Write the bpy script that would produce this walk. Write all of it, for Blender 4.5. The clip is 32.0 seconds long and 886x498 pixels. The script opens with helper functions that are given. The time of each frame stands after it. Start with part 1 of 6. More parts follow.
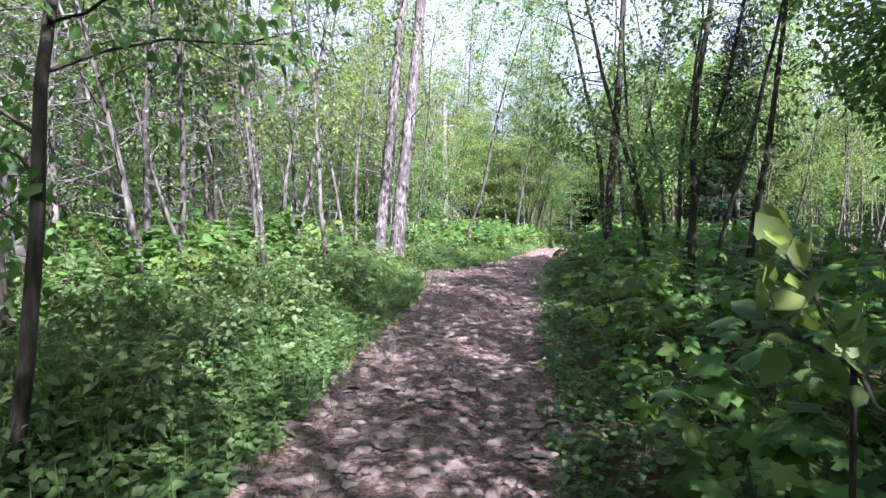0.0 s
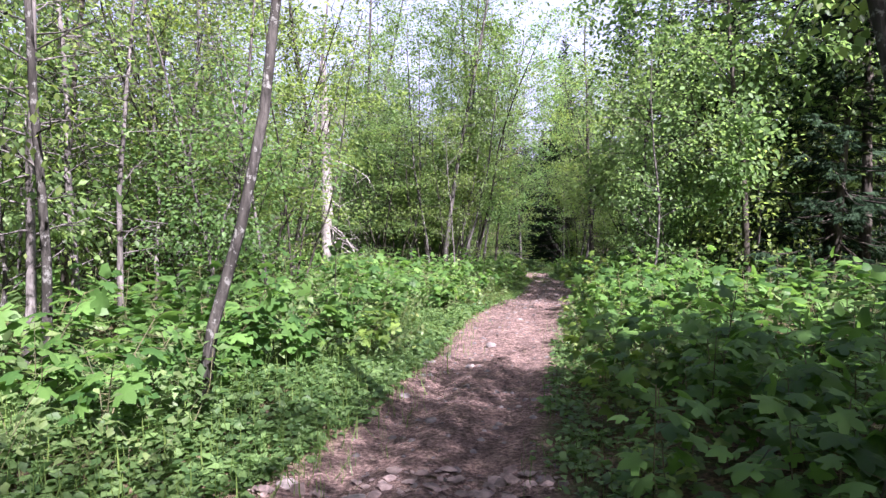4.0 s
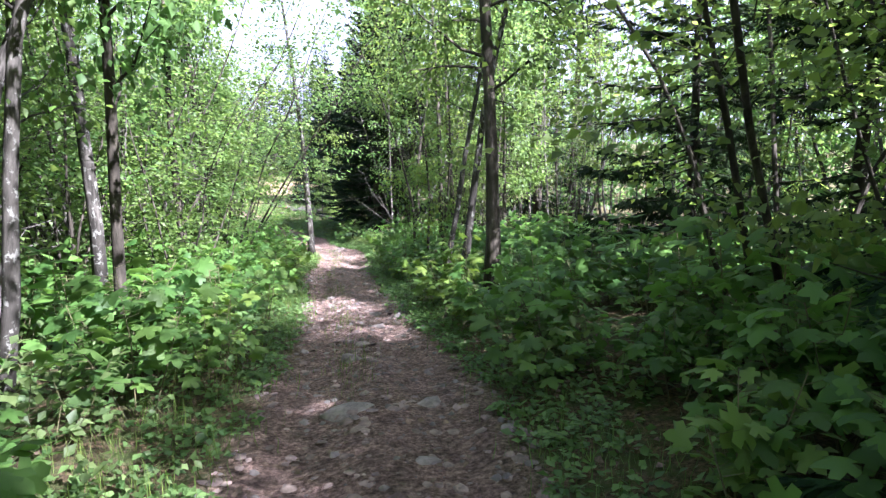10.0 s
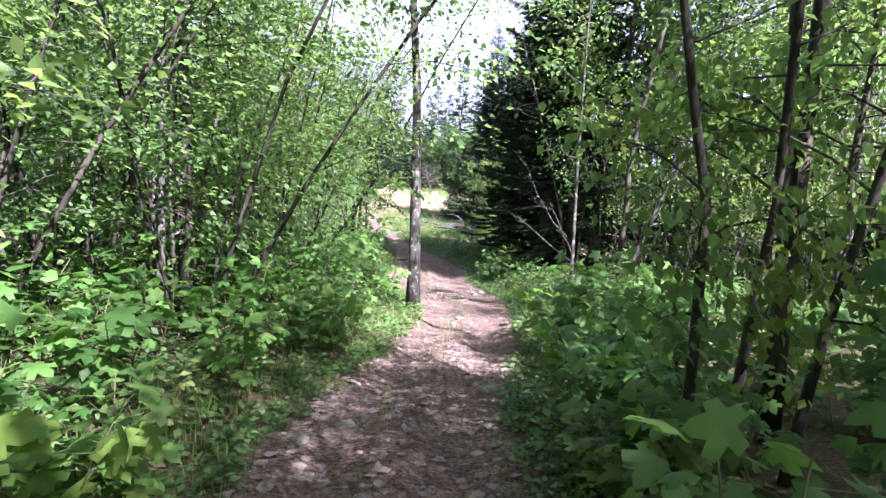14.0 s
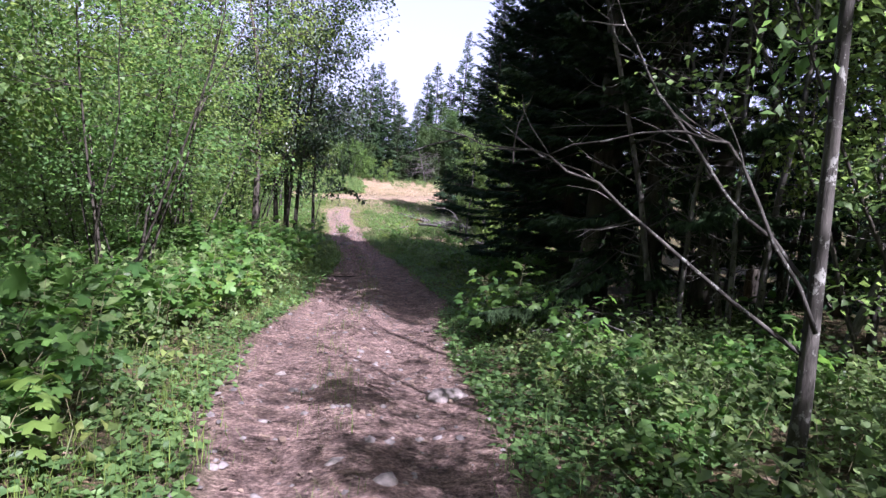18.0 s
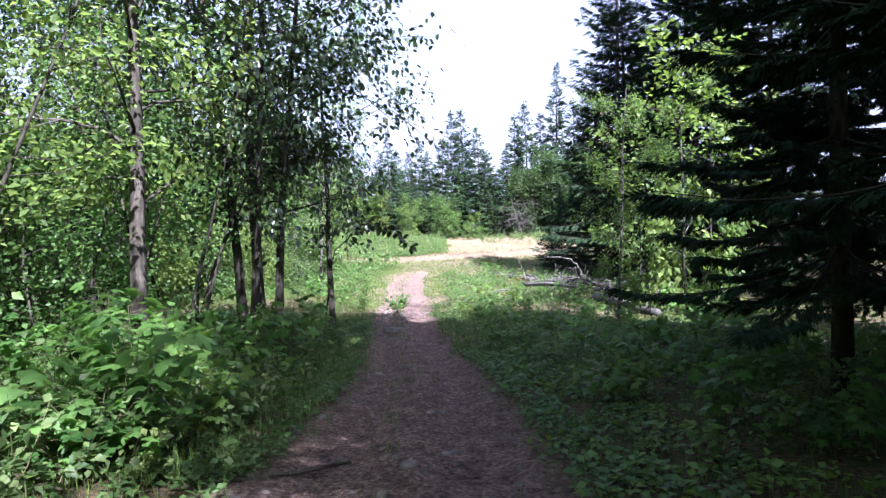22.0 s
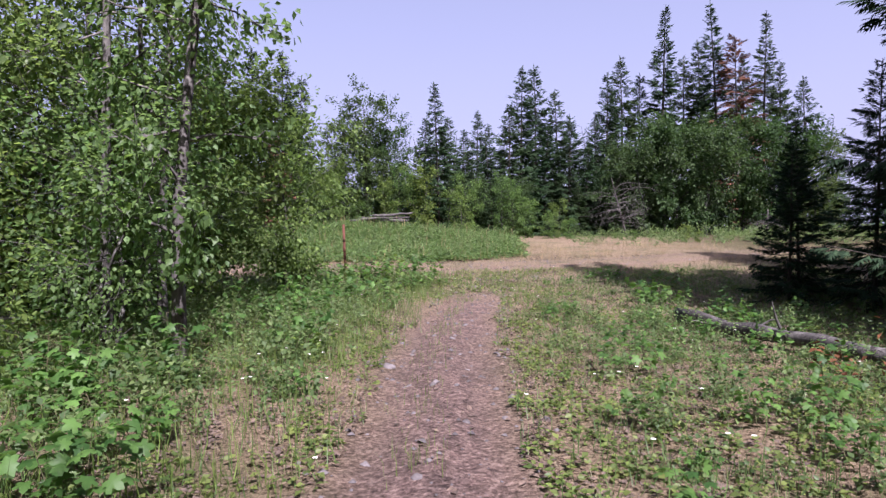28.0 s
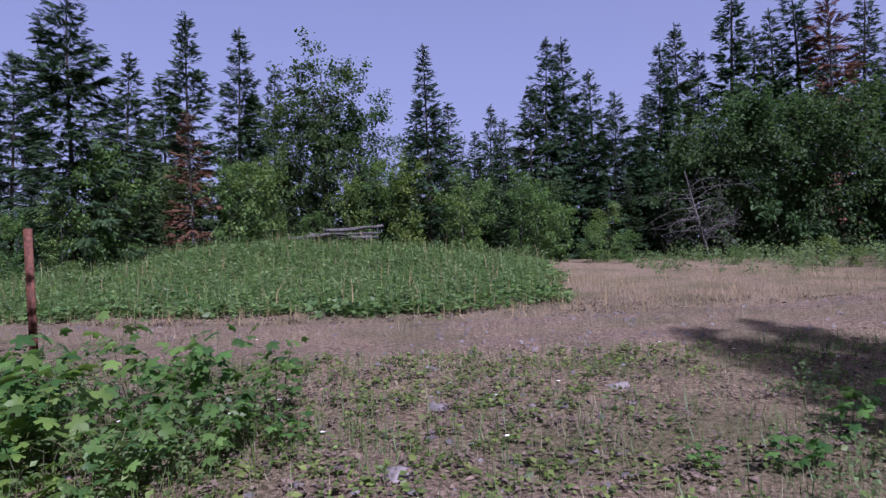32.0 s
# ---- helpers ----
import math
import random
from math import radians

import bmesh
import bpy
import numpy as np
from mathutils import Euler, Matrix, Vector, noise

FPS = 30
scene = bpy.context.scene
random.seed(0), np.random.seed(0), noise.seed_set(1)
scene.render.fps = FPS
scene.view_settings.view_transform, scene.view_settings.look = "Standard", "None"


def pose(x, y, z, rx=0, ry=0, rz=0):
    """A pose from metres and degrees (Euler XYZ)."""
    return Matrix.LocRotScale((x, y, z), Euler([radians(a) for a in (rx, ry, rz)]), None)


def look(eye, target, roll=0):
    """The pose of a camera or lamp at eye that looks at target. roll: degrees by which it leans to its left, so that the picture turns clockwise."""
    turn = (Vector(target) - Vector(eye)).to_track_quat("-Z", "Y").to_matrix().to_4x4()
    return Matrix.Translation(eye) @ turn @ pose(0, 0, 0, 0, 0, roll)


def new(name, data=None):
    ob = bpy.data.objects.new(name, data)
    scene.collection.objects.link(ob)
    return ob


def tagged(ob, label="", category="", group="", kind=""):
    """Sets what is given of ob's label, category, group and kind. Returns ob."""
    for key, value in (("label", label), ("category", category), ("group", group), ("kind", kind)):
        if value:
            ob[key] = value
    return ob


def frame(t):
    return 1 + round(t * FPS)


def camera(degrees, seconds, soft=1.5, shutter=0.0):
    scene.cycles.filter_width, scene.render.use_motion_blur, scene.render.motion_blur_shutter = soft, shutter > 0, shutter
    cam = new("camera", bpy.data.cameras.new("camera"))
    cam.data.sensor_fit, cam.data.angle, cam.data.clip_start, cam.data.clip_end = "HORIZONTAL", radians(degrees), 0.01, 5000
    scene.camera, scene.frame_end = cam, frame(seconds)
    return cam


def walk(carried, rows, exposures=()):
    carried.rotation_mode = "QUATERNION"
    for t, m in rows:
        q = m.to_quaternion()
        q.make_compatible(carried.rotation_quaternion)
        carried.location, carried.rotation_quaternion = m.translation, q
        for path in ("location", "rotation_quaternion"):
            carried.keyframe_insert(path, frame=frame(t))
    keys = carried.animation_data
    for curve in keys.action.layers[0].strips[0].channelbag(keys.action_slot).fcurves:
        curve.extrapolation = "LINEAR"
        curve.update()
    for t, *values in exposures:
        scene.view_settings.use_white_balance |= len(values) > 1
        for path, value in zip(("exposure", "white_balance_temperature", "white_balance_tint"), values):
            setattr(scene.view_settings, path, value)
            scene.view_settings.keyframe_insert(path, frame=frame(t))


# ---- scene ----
# camera and walk: seconds, place, Euler turn
PATH = [
    (0.0, 0.000, 0.000, 1.250, 83.15, -0.41, 0.33),
    (0.5, 0.211, 1.338, 1.104, 82.23, -1.56, -1.94),
    (1.0, 0.480, 2.732, 1.127, 83.51, -1.42, 0.28),
    (1.5, 0.576, 4.128, 0.995, 87.29, -0.52, -3.15),
    (2.0, 0.739, 5.527, 0.891, 87.20, -0.74, -5.59),
    (2.5, 1.027, 6.888, 0.869, 88.75, -0.82, -5.20),
    (3.0, 1.286, 8.250, 0.856, 86.15, -0.05, -3.74),
    (3.5, 1.411, 9.447, 0.835, 86.02, 0.32, -3.97),
    (5.5, 2.366, 14.863, 0.455, 79.82, -0.83, -9.91),
    (6.0, 2.628, 16.260, 0.347, 82.91, -0.33, -9.44),
    (6.5, 2.789, 17.674, 0.245, 85.75, 1.02, -12.50),
    (7.0, 3.073, 19.110, 0.187, 86.43, 0.58, -13.79),
    (7.5, 3.455, 20.484, 0.126, 84.63, -1.81, -15.09),
    (8.0, 3.924, 21.761, -0.024, 83.98, 0.00, -17.72),
    (8.5, 4.285, 22.980, -0.185, 85.68, 0.58, -19.59),
    (9.0, 4.698, 24.219, -0.327, 82.77, -0.26, -22.53),
    (9.5, 5.190, 25.213, -0.378, 82.21, -1.65, -24.71),
    (10.0, 5.768, 26.275, -0.517, 80.21, 0.25, -22.03),
    (10.5, 6.226, 27.218, -0.606, 81.38, -2.16, -18.70),
    (11.0, 6.664, 28.181, -0.747, 80.32, -4.15, -15.68),
    (11.5, 7.024, 29.257, -0.882, 71.34, -9.78, -7.71),
    (12.0, 7.287, 30.330, -0.989, 71.68, -8.28, 0.15),
    (12.5, 7.509, 31.315, -1.078, 79.23, -3.21, -4.58),
    (13.0, 7.699, 32.393, -1.232, 82.71, -3.25, -6.78),
    (13.5, 7.906, 33.428, -1.330, 81.56, -2.83, -6.01),
    (14.0, 8.055, 34.409, -1.514, 82.21, -3.15, -6.34),
    (14.5, 8.127, 35.507, -1.668, 82.66, -4.07, -7.39),
    (15.0, 8.260, 36.542, -1.837, 87.22, -2.24, -7.81),
    (15.5, 8.637, 37.714, -1.843, 87.15, -1.23, -11.04),
    (17.5, 9.343, 40.888, -2.225, 83.74, 1.11, -13.11),
    (18.0, 9.593, 41.840, -2.300, 82.12, -3.65, -5.80),
    (18.5, 9.806, 42.762, -2.457, 78.34, -2.88, -1.02),
    (19.0, 9.913, 43.743, -2.560, 76.49, 0.16, 1.79),
    (19.5, 9.922, 44.682, -2.715, 79.09, 2.31, 0.27),
    (20.0, 9.889, 45.699, -2.789, 82.37, 3.55, 1.29),
    (20.5, 9.890, 46.735, -2.895, 88.00, 4.24, 1.45),
    (21.0, 9.918, 47.761, -3.030, 85.00, 4.13, -1.51),
    (21.5, 9.928, 48.834, -3.053, 86.48, 2.86, 0.33),
    (22.0, 9.992, 49.885, -3.162, 87.97, 2.07, 2.61),
    (22.5, 10.001, 50.955, -3.214, 88.81, 2.44, 3.92),
    (23.0, 10.003, 51.996, -3.262, 89.55, 0.86, 5.34),
    (23.5, 9.939, 53.136, -3.377, 89.92, 3.59, 5.97),
    (24.0, 9.907, 54.287, -3.319, 88.27, 2.46, 8.40),
    (24.5, 9.864, 55.392, -3.431, 94.09, 4.33, 9.79),
    (25.0, 9.740, 56.531, -3.399, 90.52, 5.82, 7.02),
    (25.5, 9.574, 57.487, -3.493, 90.29, 5.68, 7.82),
    (26.0, 9.430, 58.539, -3.481, 89.87, 5.69, 7.31),
    (26.5, 9.262, 59.617, -3.558, 90.41, 3.85, 6.61),
    (28.5, 8.727, 62.816, -3.687, 88.06, 0.44, 7.77),
    (29.0, 8.715, 64.064, -3.707, 89.48, 0.65, 7.74),
    (29.5, 8.663, 65.343, -3.730, 88.70, 2.95, 6.58),
    (30.0, 8.559, 66.619, -3.703, 90.57, 3.09, 8.85),
    (30.5, 8.583, 67.818, -3.710, 90.10, 1.65, 7.97),
    (31.0, 8.524, 68.962, -3.713, 90.87, 1.68, 6.92),
    (31.5, 8.559, 69.971, -3.761, 91.90, 3.18, 5.89),
    (32.0, 8.528, 70.863, -3.762, 90.73, 1.30, 9.61),
]
LENS = 71.0
cam = camera(LENS, 32.0, soft=1.4, shutter=0.0)
EXPOSURE = [(0.0, 2.8, 5600, 27), (2.0, 2.58, 5850, 30), (3.5, 2.5, 5850, 33), (6.0, 2.55, 6000, 29), (7.0, 2.0, 5700, 35), (8.0, 2.8, 5650, 28), (9.0, 3.05, 5500, 18),
            (10.0, 3.35, 5600, 24), (11.0, 3.12, 5500, 25), (12.0, 3.65, 5250, 35), (13.0, 3.1, 5500, 29), (14.0, 3.15, 5620, 29), (15.0, 3.1, 5950, 30), (18.0, 2.25, 5600, 33),
            (19.0, 2.65, 5400, 25), (20.0, 2.65, 5450, 25), (21.0, 2.5, 5500, 21), (22.0, 2.75, 5400, 25), (23.0, 2.9, 5600, 25), (24.0, 2.65, 5950, 22), (25.0, 2.25, 6150, 26), (26.5, 1.95, 6350, 28),
            (28.5, 1.42, 5700, 32), (31.0, 1.28, 5750, 31), (32.0, 0.8, 5180, 38)]
walk(cam, [(t, pose(x, y, z, a, b, c)) for t, x, y, z, a, b, c in PATH], EXPOSURE)

# sky and sun
SUN_ELEVATION, SUN_FROM = 48.0, 150.0
world = bpy.data.worlds.new("world")
scene.world = world
world.use_nodes = True
wn = world.node_tree
sky = wn.nodes.new("ShaderNodeTexSky")
sky.sky_type = "NISHITA"
sky.sun_disc = False
sky.sun_elevation, sky.sun_rotation = radians(SUN_ELEVATION), radians(SUN_FROM)
sky.air_density, sky.dust_density, sky.ozone_density = 1.0, 5.0, 1.0
wn.nodes["Background"].inputs["Strength"].default_value = 0.05
haze = wn.nodes.new("ShaderNodeMix")
haze.data_type = "RGBA"
haze.inputs[7].default_value = (5.7, 5.85, 7.5, 1)
way = wn.nodes.new("ShaderNodeTexCoord")
split = wn.nodes.new("ShaderNodeSeparateXYZ")
thin_haze = wn.nodes.new("ShaderNodeMapRange")
thin_haze.inputs["From Min"].default_value, thin_haze.inputs["From Max"].default_value = 0.0, 0.85
thin_haze.inputs["To Min"].default_value, thin_haze.inputs["To Max"].default_value = 0.75, 0.1
wn.links.new(way.outputs["Generated"], split.inputs[0])
wn.links.new(split.outputs[2], thin_haze.inputs[0])
wn.links.new(thin_haze.outputs[0], haze.inputs[0])
wn.links.new(sky.outputs[0], haze.inputs[6])
wn.links.new(haze.outputs[2], wn.nodes["Background"].inputs["Color"])
sun = new("sun", bpy.data.lights.new("sun", "SUN"))
sun.data.energy, sun.data.angle, sun.data.color = 5.0, radians(0.6), (1.0, 0.95, 0.86)
a, b = radians(SUN_FROM), radians(SUN_ELEVATION)
sun.matrix_world = look(Vector((math.sin(a) * math.cos(b), math.cos(a) * math.cos(b), math.sin(b))) * 60, (0, 0, 0))

# ---------------------------------------------------------------- meshes
rng = np.random.default_rng(7)


class Geo:
    """Vertices and faces gathered piece by piece for one mesh."""

    def __init__(self):
        self.v, self.f3, self.f4, self.n = [], [], [], 0

    def add(self, v, f3=None, f4=None):
        v = np.asarray(v, float).reshape(-1, 3)
        if f3 is not None and len(f3):
            self.f3.append(np.asarray(f3, int).reshape(-1, 3) + self.n)
        if f4 is not None and len(f4):
            self.f4.append(np.asarray(f4, int).reshape(-1, 4) + self.n)
        self.v.append(v)
        self.n += len(v)
        return self

    def mesh(self, name, material, smooth=False):
        me = bpy.data.meshes.new(name)
        v = np.concatenate(self.v) if self.v else np.zeros((0, 3))
        f3 = np.concatenate(self.f3) if self.f3 else np.zeros((0, 3), int)
        f4 = np.concatenate(self.f4) if self.f4 else np.zeros((0, 4), int)
        me.vertices.add(len(v))
        me.vertices.foreach_set("co", v.ravel())
        me.loops.add(f3.size + f4.size)
        me.loops.foreach_set("vertex_index", np.concatenate([f3.ravel(), f4.ravel()]).astype(np.int32))
        me.polygons.add(len(f3) + len(f4))
        start = np.concatenate([np.arange(len(f3)) * 3, f3.size + np.arange(len(f4)) * 4]).astype(np.int32)
        me.polygons.foreach_set("loop_start", start)
        if smooth:
            me.polygons.foreach_set("use_smooth", np.ones(len(f3) + len(f4), bool))
        me.update(calc_edges=True)
        me.materials.append(material)
        return me


def part(name, geo, material, parent=None, label="", smooth=False):
    me = geo if isinstance(geo, bpy.types.Mesh) else geo.mesh(name, material, smooth)
    ob = new(name, me)
    ob.parent = parent
    return tagged(ob, label)


def thing(name, label, category, group="", m=None, kind=""):
    ob = tagged(new(name), label, category, group, kind)
    ob.empty_display_size = 0.2
    if m is not None:
        ob.matrix_basis = m
    return ob


def unit(v):
    v = np.asarray(v, float)
    return v / (np.linalg.norm(v, axis=-1, keepdims=True) + 1e-9)


def tube(geo, pts, radii, sides=6, rough=0.0, gen=rng, caps=True):
    """A tapered tube along a line of points."""
    pts, radii = np.asarray(pts, float), np.asarray(radii, float)
    n = len(pts)
    tan = unit(np.gradient(pts, axis=0))
    ref = np.where(np.abs(tan[:, 2:3]) > 0.9, [[1.0, 0, 0]], [[0, 0, 1.0]])
    u = unit(np.cross(tan, ref))
    w = np.cross(tan, u)
    ang = np.linspace(0, 2 * np.pi, sides, endpoint=False)
    rad = radii[:, None] * (1 + rough * gen.uniform(-1, 1, (n, sides)))
    v = pts[:, None] + (np.cos(ang)[None, :, None] * u[:, None] + np.sin(ang)[None, :, None] * w[:, None]) * rad[..., None]
    i, j = np.meshgrid(np.arange(n - 1), np.arange(sides), indexing="ij")
    k = (j + 1) % sides
    f = np.stack([i * sides + j, i * sides + k, (i + 1) * sides + k, (i + 1) * sides + j], -1).reshape(-1, 4)
    if not caps or sides < 5:
        geo.add(v, None, f)
        return
    v = np.concatenate([v.reshape(-1, 3), pts[:1], pts[-1:]])
    j = np.arange(sides)
    k = (j + 1) % sides
    lids = np.concatenate([np.stack([k, j, np.full(sides, n * sides)], -1),
                           np.stack([(n - 1) * sides + j, (n - 1) * sides + k, np.full(sides, n * sides + 1)], -1)])
    geo.add(v, lids, f)


def wander(start, way, length, n, bend=0.1, gen=rng, up=0.0):
    """A line of n points that strays from its way as a branch does."""
    pts, d = [np.asarray(start, float)], unit(np.asarray(way, float))
    for _ in range(n - 1):
        d = unit(d + gen.normal(0, bend, 3) + np.array([0, 0, up]))
        pts.append(pts[-1] + d * length / (n - 1))
    return np.array(pts)


# leaf shapes: across, along, above
KITE = (np.array([(0, 0, 0), (-0.34, 0.42, 0.08), (0, 1, -0.1), (0.34, 0.42, 0.08)]), [(0, 2, 1), (0, 3, 2)], None)
OVAL = (np.array([(0, 0, 0), (0, 1, -0.1), (-0.3, 0.28, 0.05), (-0.27, 0.68, 0.03), (0.3, 0.28, 0.05), (0.27, 0.68, 0.03)]),
        None, [(0, 1, 3, 2), (0, 4, 5, 1)])
_half = [(0.3, -0.16), (0.53, 0.03), (0.36, 0.19), (0.68, 0.4), (0.54, 0.66), (0.27, 0.55), (0.22, 0.82)]
_rim = [(0, 0.04)] + _half + [(0, 1.05)] + [(-x, y) for x, y in _half[::-1]]
PALMATE = (np.array([(0, 0.32, 0.08)] + [(x, y, -0.3 * (x * x + (y - 0.32) ** 2) + (0.05 if k % 3 == 0 else 0.0)) for k, (x, y) in enumerate(_rim)]),
           [(0, 1 + i, 1 + (i + 1) % 16) for i in range(16)], None)
PALM6 = (np.array([(0, 0.32, 0.06), (0, 0.02, 0), (0.56, 0.06, -0.06), (0.6, 0.54, -0.06), (0, 1, -0.08), (-0.6, 0.54, -0.06), (-0.56, 0.06, -0.06)]),
         [(0, 1 + i, 1 + (i + 1) % 6) for i in range(6)], None)
_barbs = [(0.02, 0.24), (0.2, 0.25), (0.38, 0.2), (0.56, 0.14)]
FEATHER = (np.array([v for q in (-1, 1) for y, w in _barbs for v in ((0, y, 0), (0, y + 0.2, 0), (q * w, y + 0.36, -0.09))] + [(-0.05, 0.7, 0), (0.05, 0.7, 0), (0, 1.0, -0.06)]),
           [(3 * k, 3 * k + 1, 3 * k + 2) for k in range(9)], None)
BLADE = (np.array([(-0.013, 0, 0), (0.013, 0, 0), (-0.011, 0.5, 0.1), (0.011, 0.5, 0.1), (0, 0.85, 0.5)]),
         [(2, 3, 4)], [(0, 1, 3, 2)])


STRIP = (np.array([(-0.11, 0, 0), (0.13, 0.05, 0), (-0.16, 0.55, 0.05), (0.1, 0.5, 0.06), (-0.06, 1.0, 0.16), (0.09, 0.9, 0.18)]), None, [(0, 1, 3, 2), (2, 3, 5, 4)])


def scatter(geo, shape, at, along, above, size):
    """Lays one leaf shape at many places."""
    base, f3, f4 = shape
    at, y, z = np.asarray(at, float), unit(along), np.asarray(above, float)
    x = unit(np.cross(y, z))
    z = np.cross(x, y)
    s = np.broadcast_to(np.asarray(size, float), (len(at),))[:, None, None]
    v = at[:, None] + s * (base[None, :, 0:1] * x[:, None] + base[None, :, 1:2] * y[:, None] + base[None, :, 2:3] * z[:, None])
    k = (np.arange(len(at)) * len(base))[:, None, None]
    geo.add(v.reshape(-1, 3), None if f3 is None else (np.array(f3)[None] + k).reshape(-1, 3),
            None if f4 is None else (np.array(f4)[None] + k).reshape(-1, 4))


# ---------------------------------------------------------------- materials
def nodes_of(name):
    m = bpy.data.materials.new(name)
    m.use_nodes = True
    return m, m.node_tree, m.node_tree.nodes["Principled BSDF"]


def put(tree, kind, **values):
    n = tree.nodes.new(kind)
    for key, value in values.items():
        if key in n.inputs:
            n.inputs[key].default_value = value
    return n


def ramp(tree, factor, stops):
    n = tree.nodes.new("ShaderNodeValToRGB")
    e = n.color_ramp.elements
    while len(e) < len(stops):
        e.new(0.5)
    for k, (pos, col) in zip(e, stops):
        k.position, k.color = pos, (*col, 1)
    tree.links.new(factor, n.inputs[0])
    return n.outputs[0]


def mixed(tree, factor, a, b, blend="MIX"):
    n = tree.nodes.new("ShaderNodeMix")
    n.data_type, n.blend_type = "RGBA", blend
    for s, v in ((n.inputs[0], factor), (n.inputs[6], a), (n.inputs[7], b)):
        if isinstance(v, bpy.types.NodeSocket):
            tree.links.new(v, s)
        else:
            s.default_value = v if isinstance(v, float) else (*v, 1)
    return n.outputs[2]


def noise_of(tree, scale, detail=4.0, rough=0.6, stretch=None):
    co = tree.nodes.new("ShaderNodeNewGeometry").outputs["Position"] if stretch is None else tree.nodes.new("ShaderNodeTexCoord").outputs["Object"]
    if stretch is not None:
        mp = tree.nodes.new("ShaderNodeMapping")
        mp.inputs["Scale"].default_value = stretch
        tree.links.new(co, mp.inputs[0])
        co = mp.outputs[0]
    n = put(tree, "ShaderNodeTexNoise", Scale=scale, Detail=detail, Roughness=rough)
    tree.links.new(co, n.inputs["Vector"])
    return n.outputs[0]


def bump(tree, bsdf, height, strength=0.5, distance=0.02):
    n = put(tree, "ShaderNodeBump", Strength=strength, Distance=distance)
    tree.links.new(height, n.inputs["Height"])
    tree.links.new(n.outputs[0], bsdf.inputs["Normal"])


def leaf_material(name, dark, light, through_colour, gloss=0.45, share=0.42, shine=0.3):
    """A leaf: a waxy upper side, and light that shines through."""
    m, t, b = nodes_of(name)
    island = t.nodes.new("ShaderNodeNewGeometry").outputs["Random Per Island"]
    whole = t.nodes.new("ShaderNodeObjectInfo").outputs["Random"]
    col = ramp(t, island, [(0.0, dark), (0.75, light), (1.0, tuple(min(1, c * 1.35) for c in light))])
    grain = noise_of(t, 1.1, 2.0)
    tint = ramp(t, whole, [(0.0, (0.8, 0.95, 0.85)), (0.5, (1, 1, 1)), (1.0, (1.25, 1.08, 0.8))])
    col = mixed(t, 1.0, col, tint, "MULTIPLY")
    col = mixed(t, 1.0, col, ramp(t, grain, [(0.3, (0.75, 0.8, 0.75)), (0.7, (1.2, 1.15, 1.1))]), "MULTIPLY")
    t.links.new(col, b.inputs["Base Color"])
    b.inputs["Roughness"].default_value = gloss
    b.inputs["Specular IOR Level"].default_value = shine
    tr = t.nodes.new("ShaderNodeBsdfTranslucent")
    t.links.new(mixed(t, 1.0, mixed(t, 1.0, through_colour, tint, "MULTIPLY"),
                      ramp(t, island, [(0.0, (0.7, 0.7, 0.7)), (1.0, (1.2, 1.2, 1.1))]), "MULTIPLY"), tr.inputs[0])
    mx = t.nodes.new("ShaderNodeMixShader")
    mx.inputs[0].default_value = share
    t.links.new(b.outputs[0], mx.inputs[1])
    t.links.new(tr.outputs[0], mx.inputs[2])
    t.links.new(mx.outputs[0], t.nodes["Material Output"].inputs[0])
    return m


def bark_material(name, dark, light, fleck=None, scale=18.0, lift=0.6):
    m, t, b = nodes_of(name)
    n = noise_of(t, scale, 6.0, 0.7, (1, 1, 0.22))
    big = noise_of(t, 1.7, 3.0)
    col = ramp(t, n, [(0.38, dark), (0.5, tuple((p + q) / 2 for p, q in zip(dark, light))), (0.62, light)])
    col = mixed(t, ramp(t, big, [(0.42, (0, 0, 0)), (0.6, (0.85, 0.85, 0.85))]), col, tuple(p * 0.6 + q * 0.2 for p, q in zip(dark, light)))
    if fleck:
        f = noise_of(t, 16.0, 4.0, 0.7, (1.0, 1.0, 0.8))
        col = mixed(t, ramp(t, f, [(0.56, (0, 0, 0)), (0.62, (1, 1, 1))]), col, fleck)
    t.links.new(col, b.inputs["Base Color"])
    b.inputs["Roughness"].default_value = 0.9
    b.inputs["Specular IOR Level"].default_value = 0.15
    bump(t, b, n, lift, 0.02)
    return m


def plain_material(name, dark, light, scale=30.0, rough=0.85, lift=0.4, metal=0.0):
    m, t, b = nodes_of(name)
    n = noise_of(t, scale, 6.0, 0.65)
    col = ramp(t, n, [(0.38, dark), (0.62, light)])
    isl = t.nodes.new("ShaderNodeNewGeometry").outputs["Random Per Island"]
    obj = t.nodes.new("ShaderNodeObjectInfo").outputs["Random"]
    col = mixed(t, 1.0, col, ramp(t, isl, [(0.0, (0.7, 0.7, 0.7)), (1.0, (1.25, 1.25, 1.25))]), "MULTIPLY")
    col = mixed(t, 1.0, col, ramp(t, obj, [(0.0, (0.8, 0.8, 0.82)), (1.0, (1.15, 1.12, 1.08))]), "MULTIPLY")
    t.links.new(col, b.inputs["Base Color"])
    b.inputs["Roughness"].default_value, b.inputs["Metallic"].default_value = rough, metal
    bump(t, b, n, lift, 0.01)
    return m


